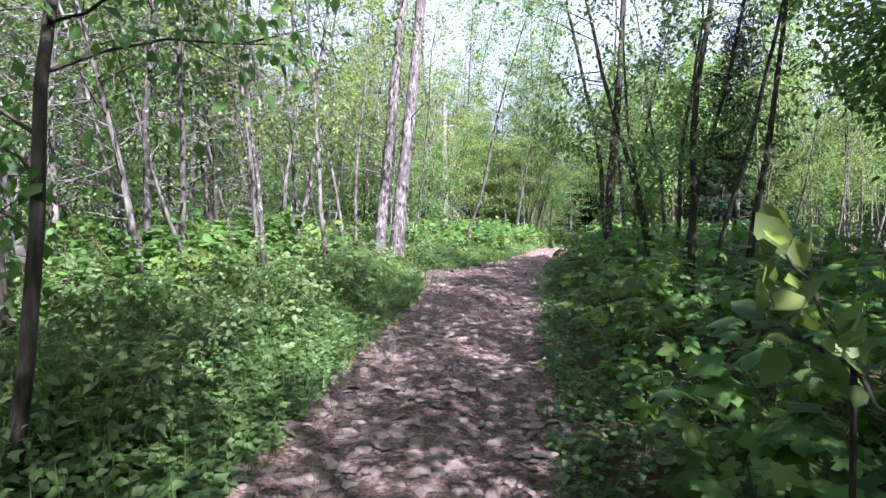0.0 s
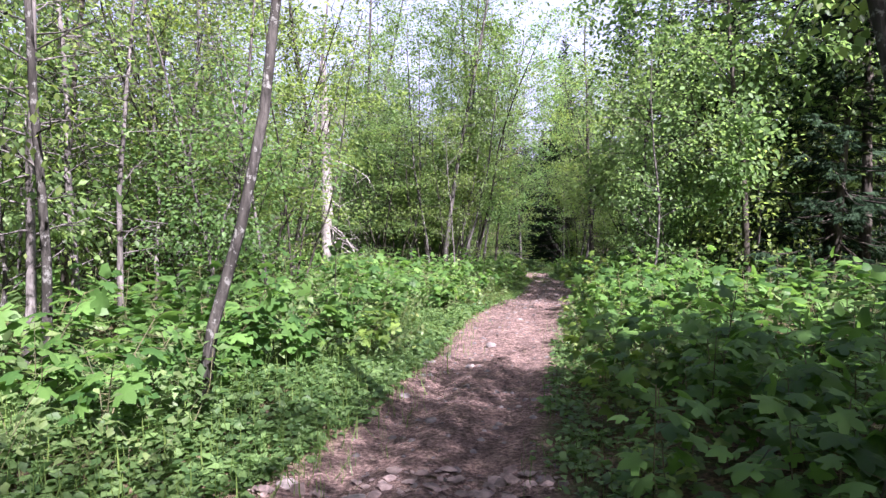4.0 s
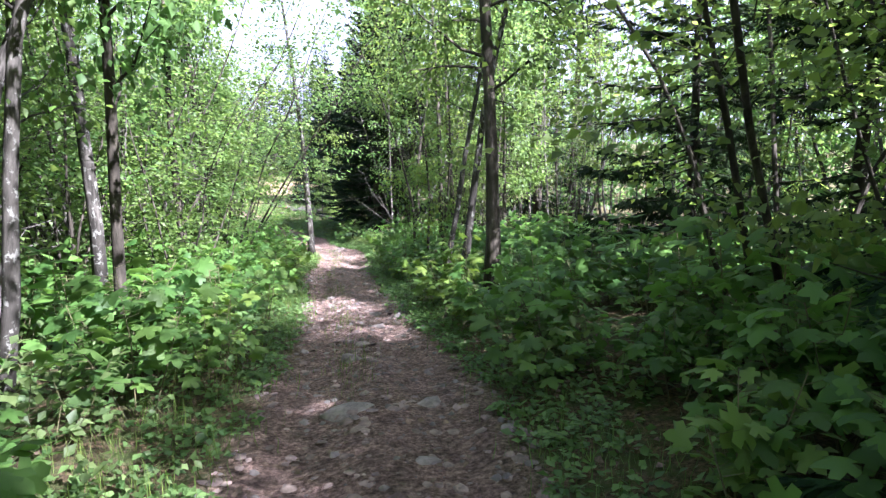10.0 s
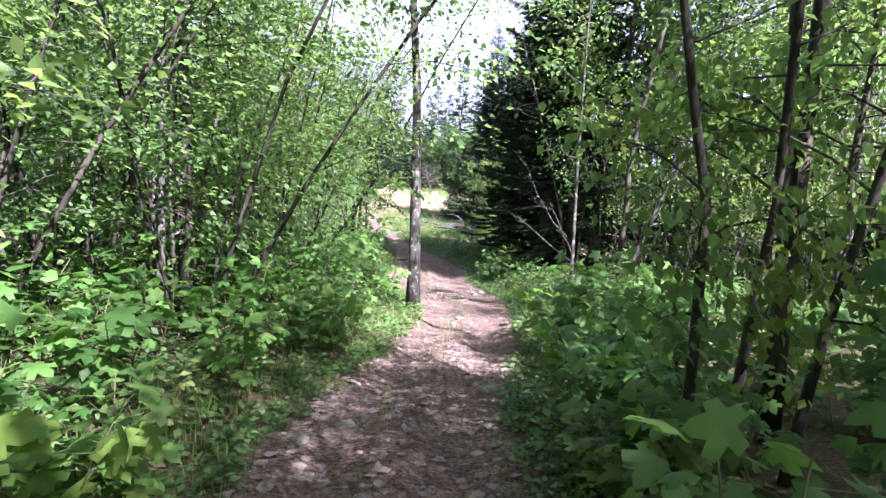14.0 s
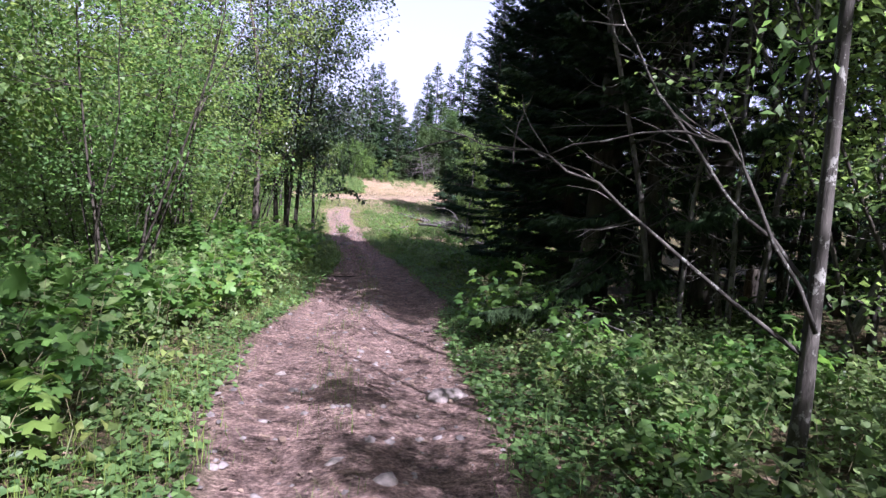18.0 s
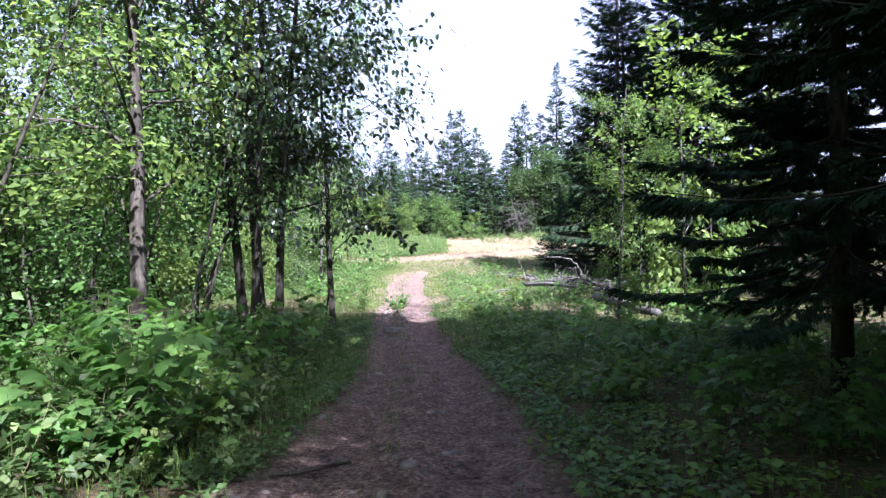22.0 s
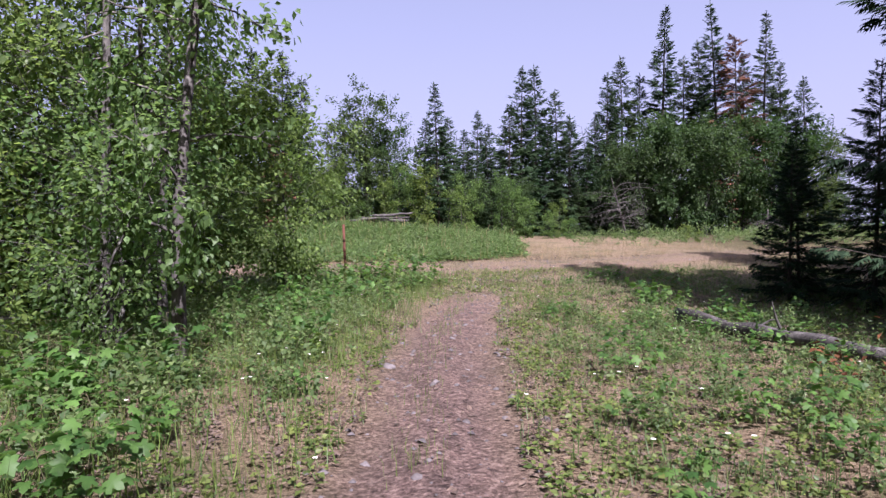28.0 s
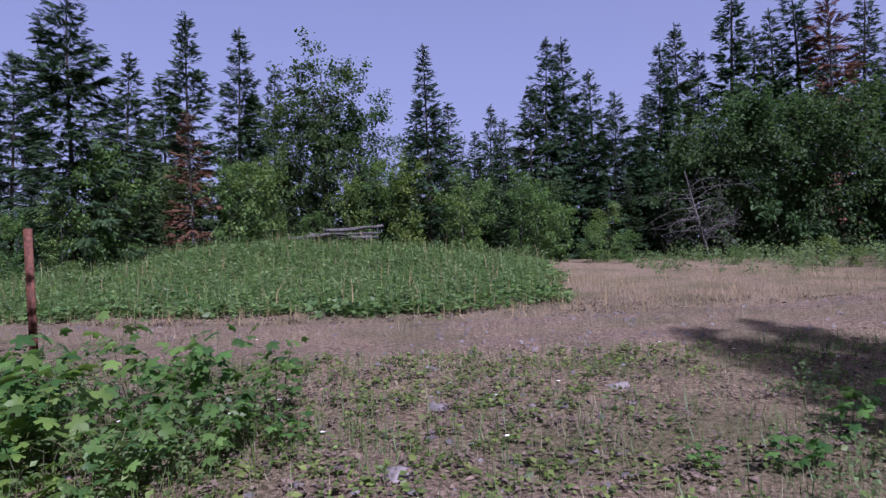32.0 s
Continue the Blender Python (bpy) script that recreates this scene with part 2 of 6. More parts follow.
LEAF_FOREST = leaf_material("forest_leaf", (0.034, 0.068, 0.024), (0.086, 0.142, 0.05), (0.24, 0.38, 0.105), 0.5, 0.48, 0.22)
LEAF_ASPEN = leaf_material("aspen_leaf", (0.036, 0.066, 0.022), (0.095, 0.145, 0.052), (0.19, 0.3, 0.06), 0.45, 0.45, 0.25)
LEAF_BERRY = leaf_material("thimbleberry_leaf", (0.034, 0.078, 0.022), (0.088, 0.152, 0.042), (0.17, 0.3, 0.055), 0.5, 0.42, 0.22)
LEAF_SMALL = leaf_material("shrub_leaf", (0.042, 0.08, 0.03), (0.105, 0.152, 0.058), (0.17, 0.27, 0.075), 0.5)
LEAF_WILLOW = leaf_material("willow_leaf", (0.018, 0.036, 0.015), (0.05, 0.08, 0.032), (0.07, 0.125, 0.03), 0.55, 0.4, 0.15)
# glossy leaf for clump and bough, colours darkened to stand in for shade
LEAF_SHADED = leaf_material("shaded_leaf", (0.018, 0.036, 0.018), (0.045, 0.074, 0.034), (0.05, 0.085, 0.025), 0.35, 0.28, 0.45)
LEAF_BUSH = leaf_material("bush_leaf", (0.034, 0.066, 0.02), (0.09, 0.14, 0.042), (0.16, 0.26, 0.05), 0.5, 0.4, 0.18)
NEEDLE = leaf_material("spruce_needle", (0.009, 0.02, 0.011), (0.021, 0.04, 0.021), (0.014, 0.03, 0.012), 0.75, 0.12, 0.08)
NEEDLE_BLUE = leaf_material("distant_needle", (0.014, 0.032, 0.014), (0.036, 0.066, 0.028), (0.03, 0.06, 0.02), 0.65, 0.15, 0.15)
NEEDLE_DEAD = leaf_material("dead_needle", (0.06, 0.03, 0.02), (0.12, 0.06, 0.04), (0.08, 0.045, 0.025), 0.8, 0.2, 0.1)
GRASS = leaf_material("grass_blade", (0.038, 0.08, 0.022), (0.092, 0.148, 0.045), (0.12, 0.22, 0.05), 0.5, 0.35)
GRASS_DRY = leaf_material("dry_grass_blade", (0.12, 0.1, 0.06), (0.25, 0.215, 0.14), (0.17, 0.145, 0.08), 0.6, 0.25)
LITTER = plain_material("leaf_litter", (0.05, 0.034, 0.026), (0.16, 0.115, 0.085), 25.0, 0.9)
BARK_DARK = bark_material("dark_bark", (0.02, 0.018, 0.015), (0.085, 0.075, 0.062))
BARK_GREY = bark_material("grey_bark", (0.018, 0.017, 0.015), (0.09, 0.084, 0.076), (0.17, 0.172, 0.16))
BARK_PALE = bark_material("pale_bark", (0.045, 0.041, 0.038), (0.18, 0.168, 0.158), (0.03, 0.027, 0.025))
BARK_SHAGGY = bark_material("shaggy_bark", (0.02, 0.017, 0.016), (0.25, 0.228, 0.225), (0.12, 0.108, 0.105), 26.0, 1.0)
DEADWOOD = bark_material("weathered_deadwood", (0.035, 0.032, 0.03), (0.15, 0.14, 0.132), (0.03, 0.027, 0.025), 20.0, 0.8)
BLEACHED = bark_material("bleached_wood", (0.11, 0.102, 0.095), (0.29, 0.272, 0.255), (0.07, 0.064, 0.058), 20.0, 0.8)
STONE = plain_material("stone", (0.06, 0.052, 0.05), (0.15, 0.132, 0.128), 14.0, 0.85, 0.6)
SHARD = plain_material("earthy_stone", (0.06, 0.045, 0.043), (0.185, 0.142, 0.132), 12.0, 0.9, 0.6)
FLAKE = plain_material("bark_plate", (0.03, 0.026, 0.025), (0.19, 0.172, 0.168), 22.0, 0.9, 0.6)
RUST = plain_material("rusty_steel", (0.05, 0.02, 0.013), (0.13, 0.05, 0.03), 40.0, 0.8, 0.3, 0.4)
PETAL = plain_material("white_petal", (0.75, 0.75, 0.7), (0.85, 0.85, 0.8), 5.0, 0.6, 0.0)

# ---------------------------------------------------------------- the lie of the land
LAND_Y = [-400, -6, 0, 3, 5.5, 9.5, 15, 17, 20, 24, 28, 32, 36, 38, 41, 43, 46, 48, 51, 54, 58, 63, 67, 70, 73, 76, 80, 86, 100, 400, 3000]
LAND_Z = [0.4, 0.26, 0.0, -0.15, -0.32, -0.44, -0.81, -0.97, -1.13, -1.51, -1.93, -2.38, -2.91, -3.09, -3.43, -3.54, -3.97, -4.19, -4.39, -4.53, -4.68, -4.77, -4.83, -4.85, -4.78, -4.6, -4.42, -4.1, -3.86, -3.71, -3.71]
TRAIL_Y = [-20, 0, 2.6, 4.2, 6, 8.5, 10.2, 11.4, 12, 13, 15, 17.3, 19.6, 21, 22.3, 24.6, 27, 28.5, 30, 32, 34, 36, 38.3, 40.2, 42.5, 44.3, 46, 48,
           50.6, 52, 54, 56, 57, 59.6, 62, 65, 68, 70, 72.5, 75, 77]
TRAIL_L = [-1.2, -0.95, -0.94, -0.87, -0.69, -0.42, -0.45, -0.7, 0.12, 0.57, 1.35, 2.05, 2.65, 3.15, 3.75, 4.6, 5.2, 5.6, 6, 6.55, 6.97, 7.3, 7.65, 8.2,
           8.72, 8.8, 8.55, 8.28, 8.6, 8.65, 8.75, 8.75, 8.71, 8.3, 8.05, 7.7, 7.3, 7.2, 7.35, 7.3, 7.0]
TRAIL_R = [0.1, 0.4, 0.5, 0.76, 1.01, 1.38, 1.61, 1.85, 1.97, 2.2, 2.75, 3.45, 4.2, 4.72, 5.2, 6.05, 6.75, 7.15, 7.55, 7.85, 8.15, 8.6, 9, 9.55, 10.1,
           10.35, 10.45, 10.35, 10.65, 10.6, 10.4, 10.05, 9.75, 9.45, 9.2, 8.95, 8.7, 8.6, 8.65, 9.0, 9.4]


def trail(y):
    return np.interp(y, TRAIL_Y, TRAIL_L), np.interp(y, TRAIL_Y, TRAIL_R)


def step(a, b, x):
    s = np.clip((np.asarray(x, float) - a) / (b - a), 0, 1)
    return s * s * (3 - 2 * s)


def waves(x, y, k, seed):
    """Smooth uneven ground from a few crossed waves."""
    g = np.random.default_rng(seed)
    out = 0
    for i in range(7):
        a, f, p = g.uniform(0, 2 * np.pi), k * g.uniform(0.6, 1.8), g.uniform(0, 6.28)
        out = out + np.sin((x * np.cos(a) + y * np.sin(a)) * f + p) / 7
    return out


def road_mid(x):
    return 76.45 + 0.032 * np.clip(x - 4.0, 0, 12) ** 2


def on_road(x, y):
    """1 on the gravel road that crosses the clearing."""
    d = np.abs(y - road_mid(x))
    return 1 - step(0.7, 1.3, d + 0.35 * waves(x, y, 1.3, 5))


def on_trail(x, y):
    l, r = trail(y)
    x = x + 0.11 * waves(x, y, 4.0, 3) + 0.06 * waves(x, y, 13.0, 4)
    soft = 0.16 + 0.35 * step(60, 66, y)
    w = np.minimum(step(-0.12, soft, x - l), step(-0.12, soft, r - x)) * (1 - 0.12 * step(60, 70, y))
    return w * (1 - 0.75 * step(70.8, 73.6, y + 0.6 * waves(x, y, 2.2, 14)) - 0.25 * step(73.5, 74.5, y))


def height(x, y):
    x, y = np.asarray(x, float), np.asarray(y, float)
    z = sum(np.interp(y + d, LAND_Y, LAND_Z) for d in (-1.2, -0.4, 0.4, 1.2)) / 4
    l, r = trail(y)
    mid, half = (l + r) / 2, (r - l) / 2
    t = on_trail(x, y)
    early = 1 - step(12, 20, y)
    z = z + step(0.0, 0.9, l - x) * (0.14 + 0.16 * early) * (1 - step(52, 58, y))
    z = z + step(0.0, 1.2, x - r) * 0.1 * (1 - step(52, 58, y))
    z = z + 0.028 * t * np.cos((x - mid) / np.maximum(half, 0.3) * 2 * np.pi)
    off = np.maximum(np.maximum(l - x, x - r), 0)
    z = z + 0.07 * waves(x, y, 0.9, 1) * step(0.3, 2, off) + 0.016 * waves(x, y, 6.0, 2) + 0.008 * waves(x, y, 17.0, 8)
    z = z + 0.3 * waves(x, y, 0.12, 9) * step(6, 25, off)
    mound = np.exp(-(((x - 1.5) / 4.8) ** 2 + ((y - 87.3) / 3.2) ** 2)) * 0.75
    return z + mound + 0.05 * on_road(x, y)


def spaced(lo, hi, fine, grow=1.35, ends=(0, 0)):
    mid = np.arange(lo, hi, fine)
    before, after, s = [], [], fine
    a = lo
    while a > ends[0]:
        s *= grow
        a -= s
        before.append(a)
    a, s = mid[-1], fine
    while a < ends[1]:
        s *= grow
        a += s
        after.append(a)
    return np.array(before[::-1] + list(mid) + after)


def ground_sheet():
    xs = spaced(-3.0, 13.5, 0.16, 1.22, (-1500, 1500))
    ys = spaced(-1.0, 82.0, 0.16, 1.22, (-1500, 1500))
    X, Y = np.meshgrid(xs, ys)
    Z = height(X, Y)
    nx, ny = len(xs), len(ys)
    i, j = np.meshgrid(np.arange(ny - 1), np.arange(nx - 1), indexing="ij")
    f = np.stack([i * nx + j, i * nx + j + 1, (i + 1) * nx + j + 1, (i + 1) * nx + j], -1).reshape(-1, 4)
    g = Geo().add(np.stack([X, Y, Z], -1).reshape(-1, 3), None, f)

    m, t, b = nodes_of("forest_ground")
    fine, mid_n, big = noise_of(t, 34.0, 6.0, 0.7), noise_of(t, 7.0, 5.0, 0.65), noise_of(t, 0.9, 3.0)
    dirt = ramp(t, fine, [(0.37, (0.06, 0.041, 0.038)), (0.5, (0.148, 0.105, 0.093)), (0.63, (0.265, 0.2, 0.18))])
    dirt = mixed(t, 1.0, dirt, ramp(t, mid_n, [(0.36, (0.58, 0.56, 0.57)), (0.62, (1.25, 1.19, 1.15))]), "MULTIPLY")
    duff = ramp(t, fine, [(0.37, (0.025, 0.02, 0.012)), (0.5, (0.075, 0.055, 0.032)), (0.65, (0.17, 0.12, 0.07))])
    duff = mixed(t, ramp(t, mid_n, [(0.45, (0, 0, 0)), (0.6, (0.8, 0.8, 0.8))]), duff, (0.045, 0.07, 0.02))
    straw = ramp(t, fine, [(0.37, (0.075, 0.052, 0.033)), (0.49, (0.18, 0.132, 0.085)), (0.64, (0.32, 0.245, 0.165))])
    straw = mixed(t, ramp(t, big, [(0.44, (0, 0, 0)), (0.66, (0.55, 0.55, 0.55))]), straw, (0.075, 0.08, 0.03))

    def field(name):
        n = t.nodes.new("ShaderNodeAttribute")
        n.attribute_name = name
        return n.outputs["Fac"]
    col = mixed(t, field("straw"), duff, straw)
    col = mixed(t, field("dirt"), col, dirt)
    t.links.new(col, b.inputs["Base Color"])
    b.inputs["Roughness"].default_value = 0.95
    b.inputs["Specular IOR Level"].default_value = 0.15
    both = t.nodes.new("ShaderNodeMath")
    both.operation = "ADD"
    t.links.new(fine, both.inputs[0])
    t.links.new(mid_n, both.inputs[1])
    bump(t, b, both.outputs[0], 1.0, 0.055)

    me = g.mesh("ground", m, True)
    ruts = 0.5 + 0.5 * np.cos((Y - road_mid(X)) / 0.62 * np.pi + np.pi)
    dirt_a = np.maximum(on_trail(X, Y), on_road(X, Y) * (0.05 + 0.45 * ruts * (0.7 + 0.5 * waves(X, Y, 2.0, 12))))
    open_a = step(56, 61, Y + 0.8 * waves(X, Y, 0.8, 6)) * (1 - step(13, 17, X)) * step(-4, 0, X) * (1 - step(90, 96, Y))
    left = trail(Y)[0] - X
    open_a = np.maximum(open_a, (1 - step(15, 19, Y)) * step(-0.3, 0.0, left) * (1 - step(0.25, 0.6, left + 0.2 * waves(X, Y, 5.0, 71))))
    for name, val in (("dirt", dirt_a), ("straw", open_a)):
        at = me.attributes.new(name, "FLOAT", "POINT")
        at.data.foreach_set("value", val.ravel().astype(np.float32))
    tagged(new("ground", me), "dirt trail through brown forest duff and dry grass", "ground", kind="structure")


ground_sheet()


# ---------------------------------------------------------------- trees
def stem_tree(h, r0, seed, lean=(0, 0), first=0.35, nb=14, reach=1.2, leaves=900, size=0.07, shape=OVAL, rise=0.5, spread=0.16, bend=0.05, droop=0.35):
    """Trunk with limbs, and a crown of single leaves."""
    g = np.random.default_rng(seed)
    wood, crown = Geo(), Geo()
    line = wander((0, 0, -0.12), (lean[0], lean[1], 1), h, 12, bend, g, 0.02)
    frac = np.linspace(0, 1, 12)
    rad = r0 * (1 - 0.85 * frac) * (1 + 0.35 * np.exp(-frac * 18))
    tube(wood, line, rad, 7, 0.07, g)
    at = []
    per = max(1, int(leaves / nb))
    for i in range(nb):
        f = first + (0.97 - first) * (i + g.uniform(0, 0.8)) / nb
        k = np.array([np.interp(f, frac, line[:, c]) for c in range(3)])
        a = g.uniform(0, 6.28)
        way = np.array([math.cos(a), math.sin(a), rise + g.normal(0, 0.25)])
        ln = reach * (0.35 + 0.75 * math.sin(math.pi * min(1, (1 - f) / (1 - first) * 0.85 + 0.12))) * g.uniform(0.7, 1.25)
        br = wander(k, way, ln, 5, 0.16, g, 0.0)
        rb = max(0.004, np.interp(f, frac, rad) * 0.4)
        tube(wood, br, np.linspace(rb, 0.003, 5), 3)
        for _ in range(3):
            u = g.uniform(0.35, 0.9)
            s = np.array([np.interp(u, np.linspace(0, 1, 5), br[:, c]) for c in range(3)])
            tw = wander(s, unit(br[-1] - br[0]) + g.normal(0, 0.55, 3), ln * 0.38, 3, 0.2, g)
            tube(wood, tw[::2], (max(0.0025, rb * 0.4), 0.002), 3)
            q = g.uniform(0.2, 1, per // 4)[:, None]
            at.append(tw[0] + (tw[-1] - tw[0]) * q + g.normal(0, spread * 0.5, (len(q), 3)))
        u = g.uniform(0.25, 1, per - 3 * (per // 4))
        at.append(np.stack([np.interp(u, np.linspace(0, 1, 5), br[:, c]) for c in range(3)], -1) + g.normal(0, spread, (len(u), 3)))
    at = np.concatenate(at)
    n = len(at)
    out = at - np.array([line[:, 0].mean(), line[:, 1].mean(), h * 0.6])
    along = unit(unit(out * [1, 1, 0.3]) * 0.7 + g.normal(0, 0.55, (n, 3)) + [0, 0, -droop])
    above = g.normal(0, 0.45, (n, 3)) + [0, 0, 1.0]
    scatter(crown, shape, at, along, above, size * g.uniform(0.65, 1.3, n))
    return wood, crown


def spruce_tree(h, width, seed, first=0.06, gap=0.3, sprig=0.26, bare=0.0, fill=1.0, taper=0.9, sag=0.25, ragged=0.3, girth=0.0105):
    """A conifer: whorls of sagging boughs, each a layered brush of feathered twigs, some long and some short."""
    g = np.random.default_rng(seed)
    wood, crown = Geo(), Geo()
    line = wander((0, 0, -0.15), (0, 0, 1), h, 10, 0.012, g, 0.05)
    frac = np.linspace(0, 1, 10)
    tube(wood, line, girth * h * (1 - 0.97 * frac) + 0.004, 8, 0.06, g)
    z = h * first
    at, along, above, big = [], [], [], []
    n = 6
    s = np.linspace(0, 1, n)
    while z < h * 0.985:
        f = z / h
        for b in range(g.integers(5, 8)):
            a = g.uniform(0, 6.28)
            ln = (width * (1 - f) ** taper * (1 + g.uniform(-ragged * 1.6, ragged)) + 0.07) * (0.8 + 0.2 * min(1, f / 0.12))
            lift = 0.85 * f - 0.3 + g.normal(0, 0.09)
            k = np.array([np.interp(f, frac, line[:, c]) for c in range(3)]) + [0, 0, g.uniform(-gap, gap) * 0.5]
            br = k + ln * np.stack([math.cos(a) * s, math.sin(a) * s, lift * s - sag * (1 - f) * s * (1.4 - s) + 0.12 * s ** 3], -1)
            tube(wood, br[::2] if ln < 0.8 else br, np.linspace(0.006 + 0.014 * (1 - f), 0.003, len(br[::2] if ln < 0.8 else br)), 3)
            if g.uniform() < bare:
                continue
            d = unit(br[-1] - br[0])
            side = np.array([-math.sin(a), math.cos(a), 0])
            m = max(5, int(fill * 4.6 * ln / sprig))
            u = g.uniform(0.12, 1.0, m) ** 0.8
            p = np.stack([np.interp(u, s, br[:, c]) for c in range(3)], -1)
            sg = g.choice([-1.0, 1.0], m)[:, None]
            at.append(p + side * sg * (0.16 * ln * (1.05 - u))[:, None] * g.uniform(0, 1, (m, 1)) + [0, 0, -0.015])
            along.append(d * g.uniform(0.6, 1.2, (m, 1)) + side * sg * g.uniform(0.05, 0.95, (m, 1)) + np.stack([0 * u, 0 * u, g.uniform(-0.75, 0.1, m)], -1))
            above.append(g.normal(0, 0.4, (m, 3)) + [0, 0, 1.0])
            big.append(np.full(m, 0.5 + 0.5 * min(1, (1 - f) / 0.35)))
        z += gap * g.uniform(0.7, 1.2) * (1.05 - 0.55 * f)
    m = 30
    u = np.linspace(0.9, 1.0, m)
    at.append(np.stack([np.interp(u, frac, line[:, c]) for c in range(3)], -1))
    along.append(np.concatenate([g.normal(0, 0.45, (m, 2)), np.full((m, 1), 0.8)], 1))
    above.append(g.normal(0, 1, (m, 3)))
    big.append(np.linspace(0.6, 0.35, m))
    at, along, above, big = map(np.concatenate, (at, along, above, big))
    scatter(crown, FEATHER, at, along, above, sprig * g.uniform(0.75, 1.35, len(at)) * big)
    return wood, crown


def many_stems(h, stems, seed, per=330, size=0.085, spread=0.5, low=0.12, shape=OVAL):
    """A bush of bent stems from one root, leaves in level sprays."""
    g = np.random.default_rng(seed)
    wood, crown = Geo(), Geo()
    at, along = [], []
    for k in range(stems):
        a = 6.28 * (k + g.uniform(0, 0.7)) / stems
        tall = h * g.uniform(0.65, 1.05)
        line = wander((0.22 * math.cos(a), 0.22 * math.sin(a), -0.1), (spread * g.uniform(0.3, 1) * math.cos(a), spread * g.uniform(0.3, 1) * math.sin(a), 1), tall, 9, 0.09, g, 0.02)
        fr = np.linspace(0, 1, 9)
        tube(wood, line, (0.006 + 0.003 * tall) * (1 - 0.85 * fr), 5, 0.08, g)
        nb = 9
        for i in range(nb):
            f = low + (0.98 - low) * (i + g.uniform(0, 0.9)) / nb
            p = np.array([np.interp(f, fr, line[:, c]) for c in range(3)])
            b = g.uniform(0, 6.28)
            br = wander(p, (math.cos(b), math.sin(b), g.uniform(0.0, 0.5)), tall * 0.2 * g.uniform(0.6, 1.3), 4, 0.2, g)
            tube(wood, br, np.linspace(0.006, 0.002, 4), 3)
            m = per // nb
            u = g.uniform(0.15, 1.05, m)
            flat = g.normal(0, 1, (m, 3)) * [0.22, 0.22, 0.07]
            at.append(br[0] + (br[-1] - br[0]) * u[:, None] + flat)
            along.append(unit(br[-1] - br[0]) + g.normal(0, 0.7, (m, 3)) * [1, 1, 0.4] + [0, 0, -0.25])
    at, along = np.concatenate(at), np.concatenate(along)
    scatter(crown, shape, at, along + [0, 0, -0.25], g.normal(0, 0.6, at.shape) + [0, 0, 1.0], size * g.uniform(0.6, 1.3, len(at)))
    return wood, crown


class Kind:
    """A tree or bush built once, to be set out many times."""

    def __init__(self, name, label, category, group, geo, bark, leaf, names=("trunk", "crown")):
        self.name, self.label, self.category, self.group = name, label, category, group
        self.meshes = [(names[0], geo[0].mesh(names[0], bark, True)), (names[1], geo[1].mesh(names[1], leaf))]

    def set(self, x, y, turn=0.0, size=1.0, tilt=(0, 0), label="", sink=0.0):
        m = pose(x, y, float(height(x, y)) - sink, tilt[0], tilt[1], 0) @ pose(0, 0, 0, 0, 0, turn) @ Matrix.Scale(size, 4)
        ob = thing(self.name, label or self.label, self.category, self.group, m)
        for n, me in self.meshes:
            part(n, me, None, ob)
        return ob


dead = [Kind("dead_tree", "dead grey young tree with bare twigs", "tree", "dead young trees in the wood",
             stem_tree(h, r, 150 + i, (g1, 0), 0.12, 46, 0.85, 200, 0.05, KITE, 0.15, 0.2, 0.04), BARK_PALE, LEAF_SMALL, ("stem", "foliage"))
        for i, (h, r, g1) in enumerate([(6.0, 0.035, 0.05), (7.5, 0.045, -0.05)])]
hazel = [Kind("hazel_bush", "tall bush of many thin dark stems with layered green leaves", "bush", "tall bushes beside the trail",
              many_stems(*a), BARK_DARK, LEAF_FOREST, ("stem", "foliage")) for a in [(5.2, 7, 260, 820, 0.068, 0.5, 0.12, KITE), (6.8, 6, 261, 1000, 0.068, 0.5, 0.16, KITE), (4.0, 8, 262, 620, 0.064, 0.5, 0.12, KITE), (6.0, 9, 263, 760, 0.066, 0.3, 0.3, KITE)]]
tall = [Kind("tall_tree", "tall slender forest tree with a high leafy crown", "tree", "tall trees of the wood",
             stem_tree(h, r, 270 + i, (g1, 0), 0.3, 44, 1.9, 6800, 0.095, KITE, 0.45, 0.3, 0.03), bk, LEAF_ASPEN if i else LEAF_FOREST)
        for i, (h, r, g1, bk) in enumerate([(12.5, 0.075, 0.02, BARK_DARK), (14.0, 0.08, -0.02, BARK_GREY)])]
high = Kind("tall_tree", "slender bare-trunked tree with a high crown, added for shade", "tree", "tall trees of the wood",
            stem_tree(9.5, 0.05, 275, (0, 0), 0.58, 24, 1.6, 3600, 0.075, KITE, 0.4, 0.25, 0.03), BARK_DARK, LEAF_FOREST)
T1 = "slender young forest trees beside the trail"
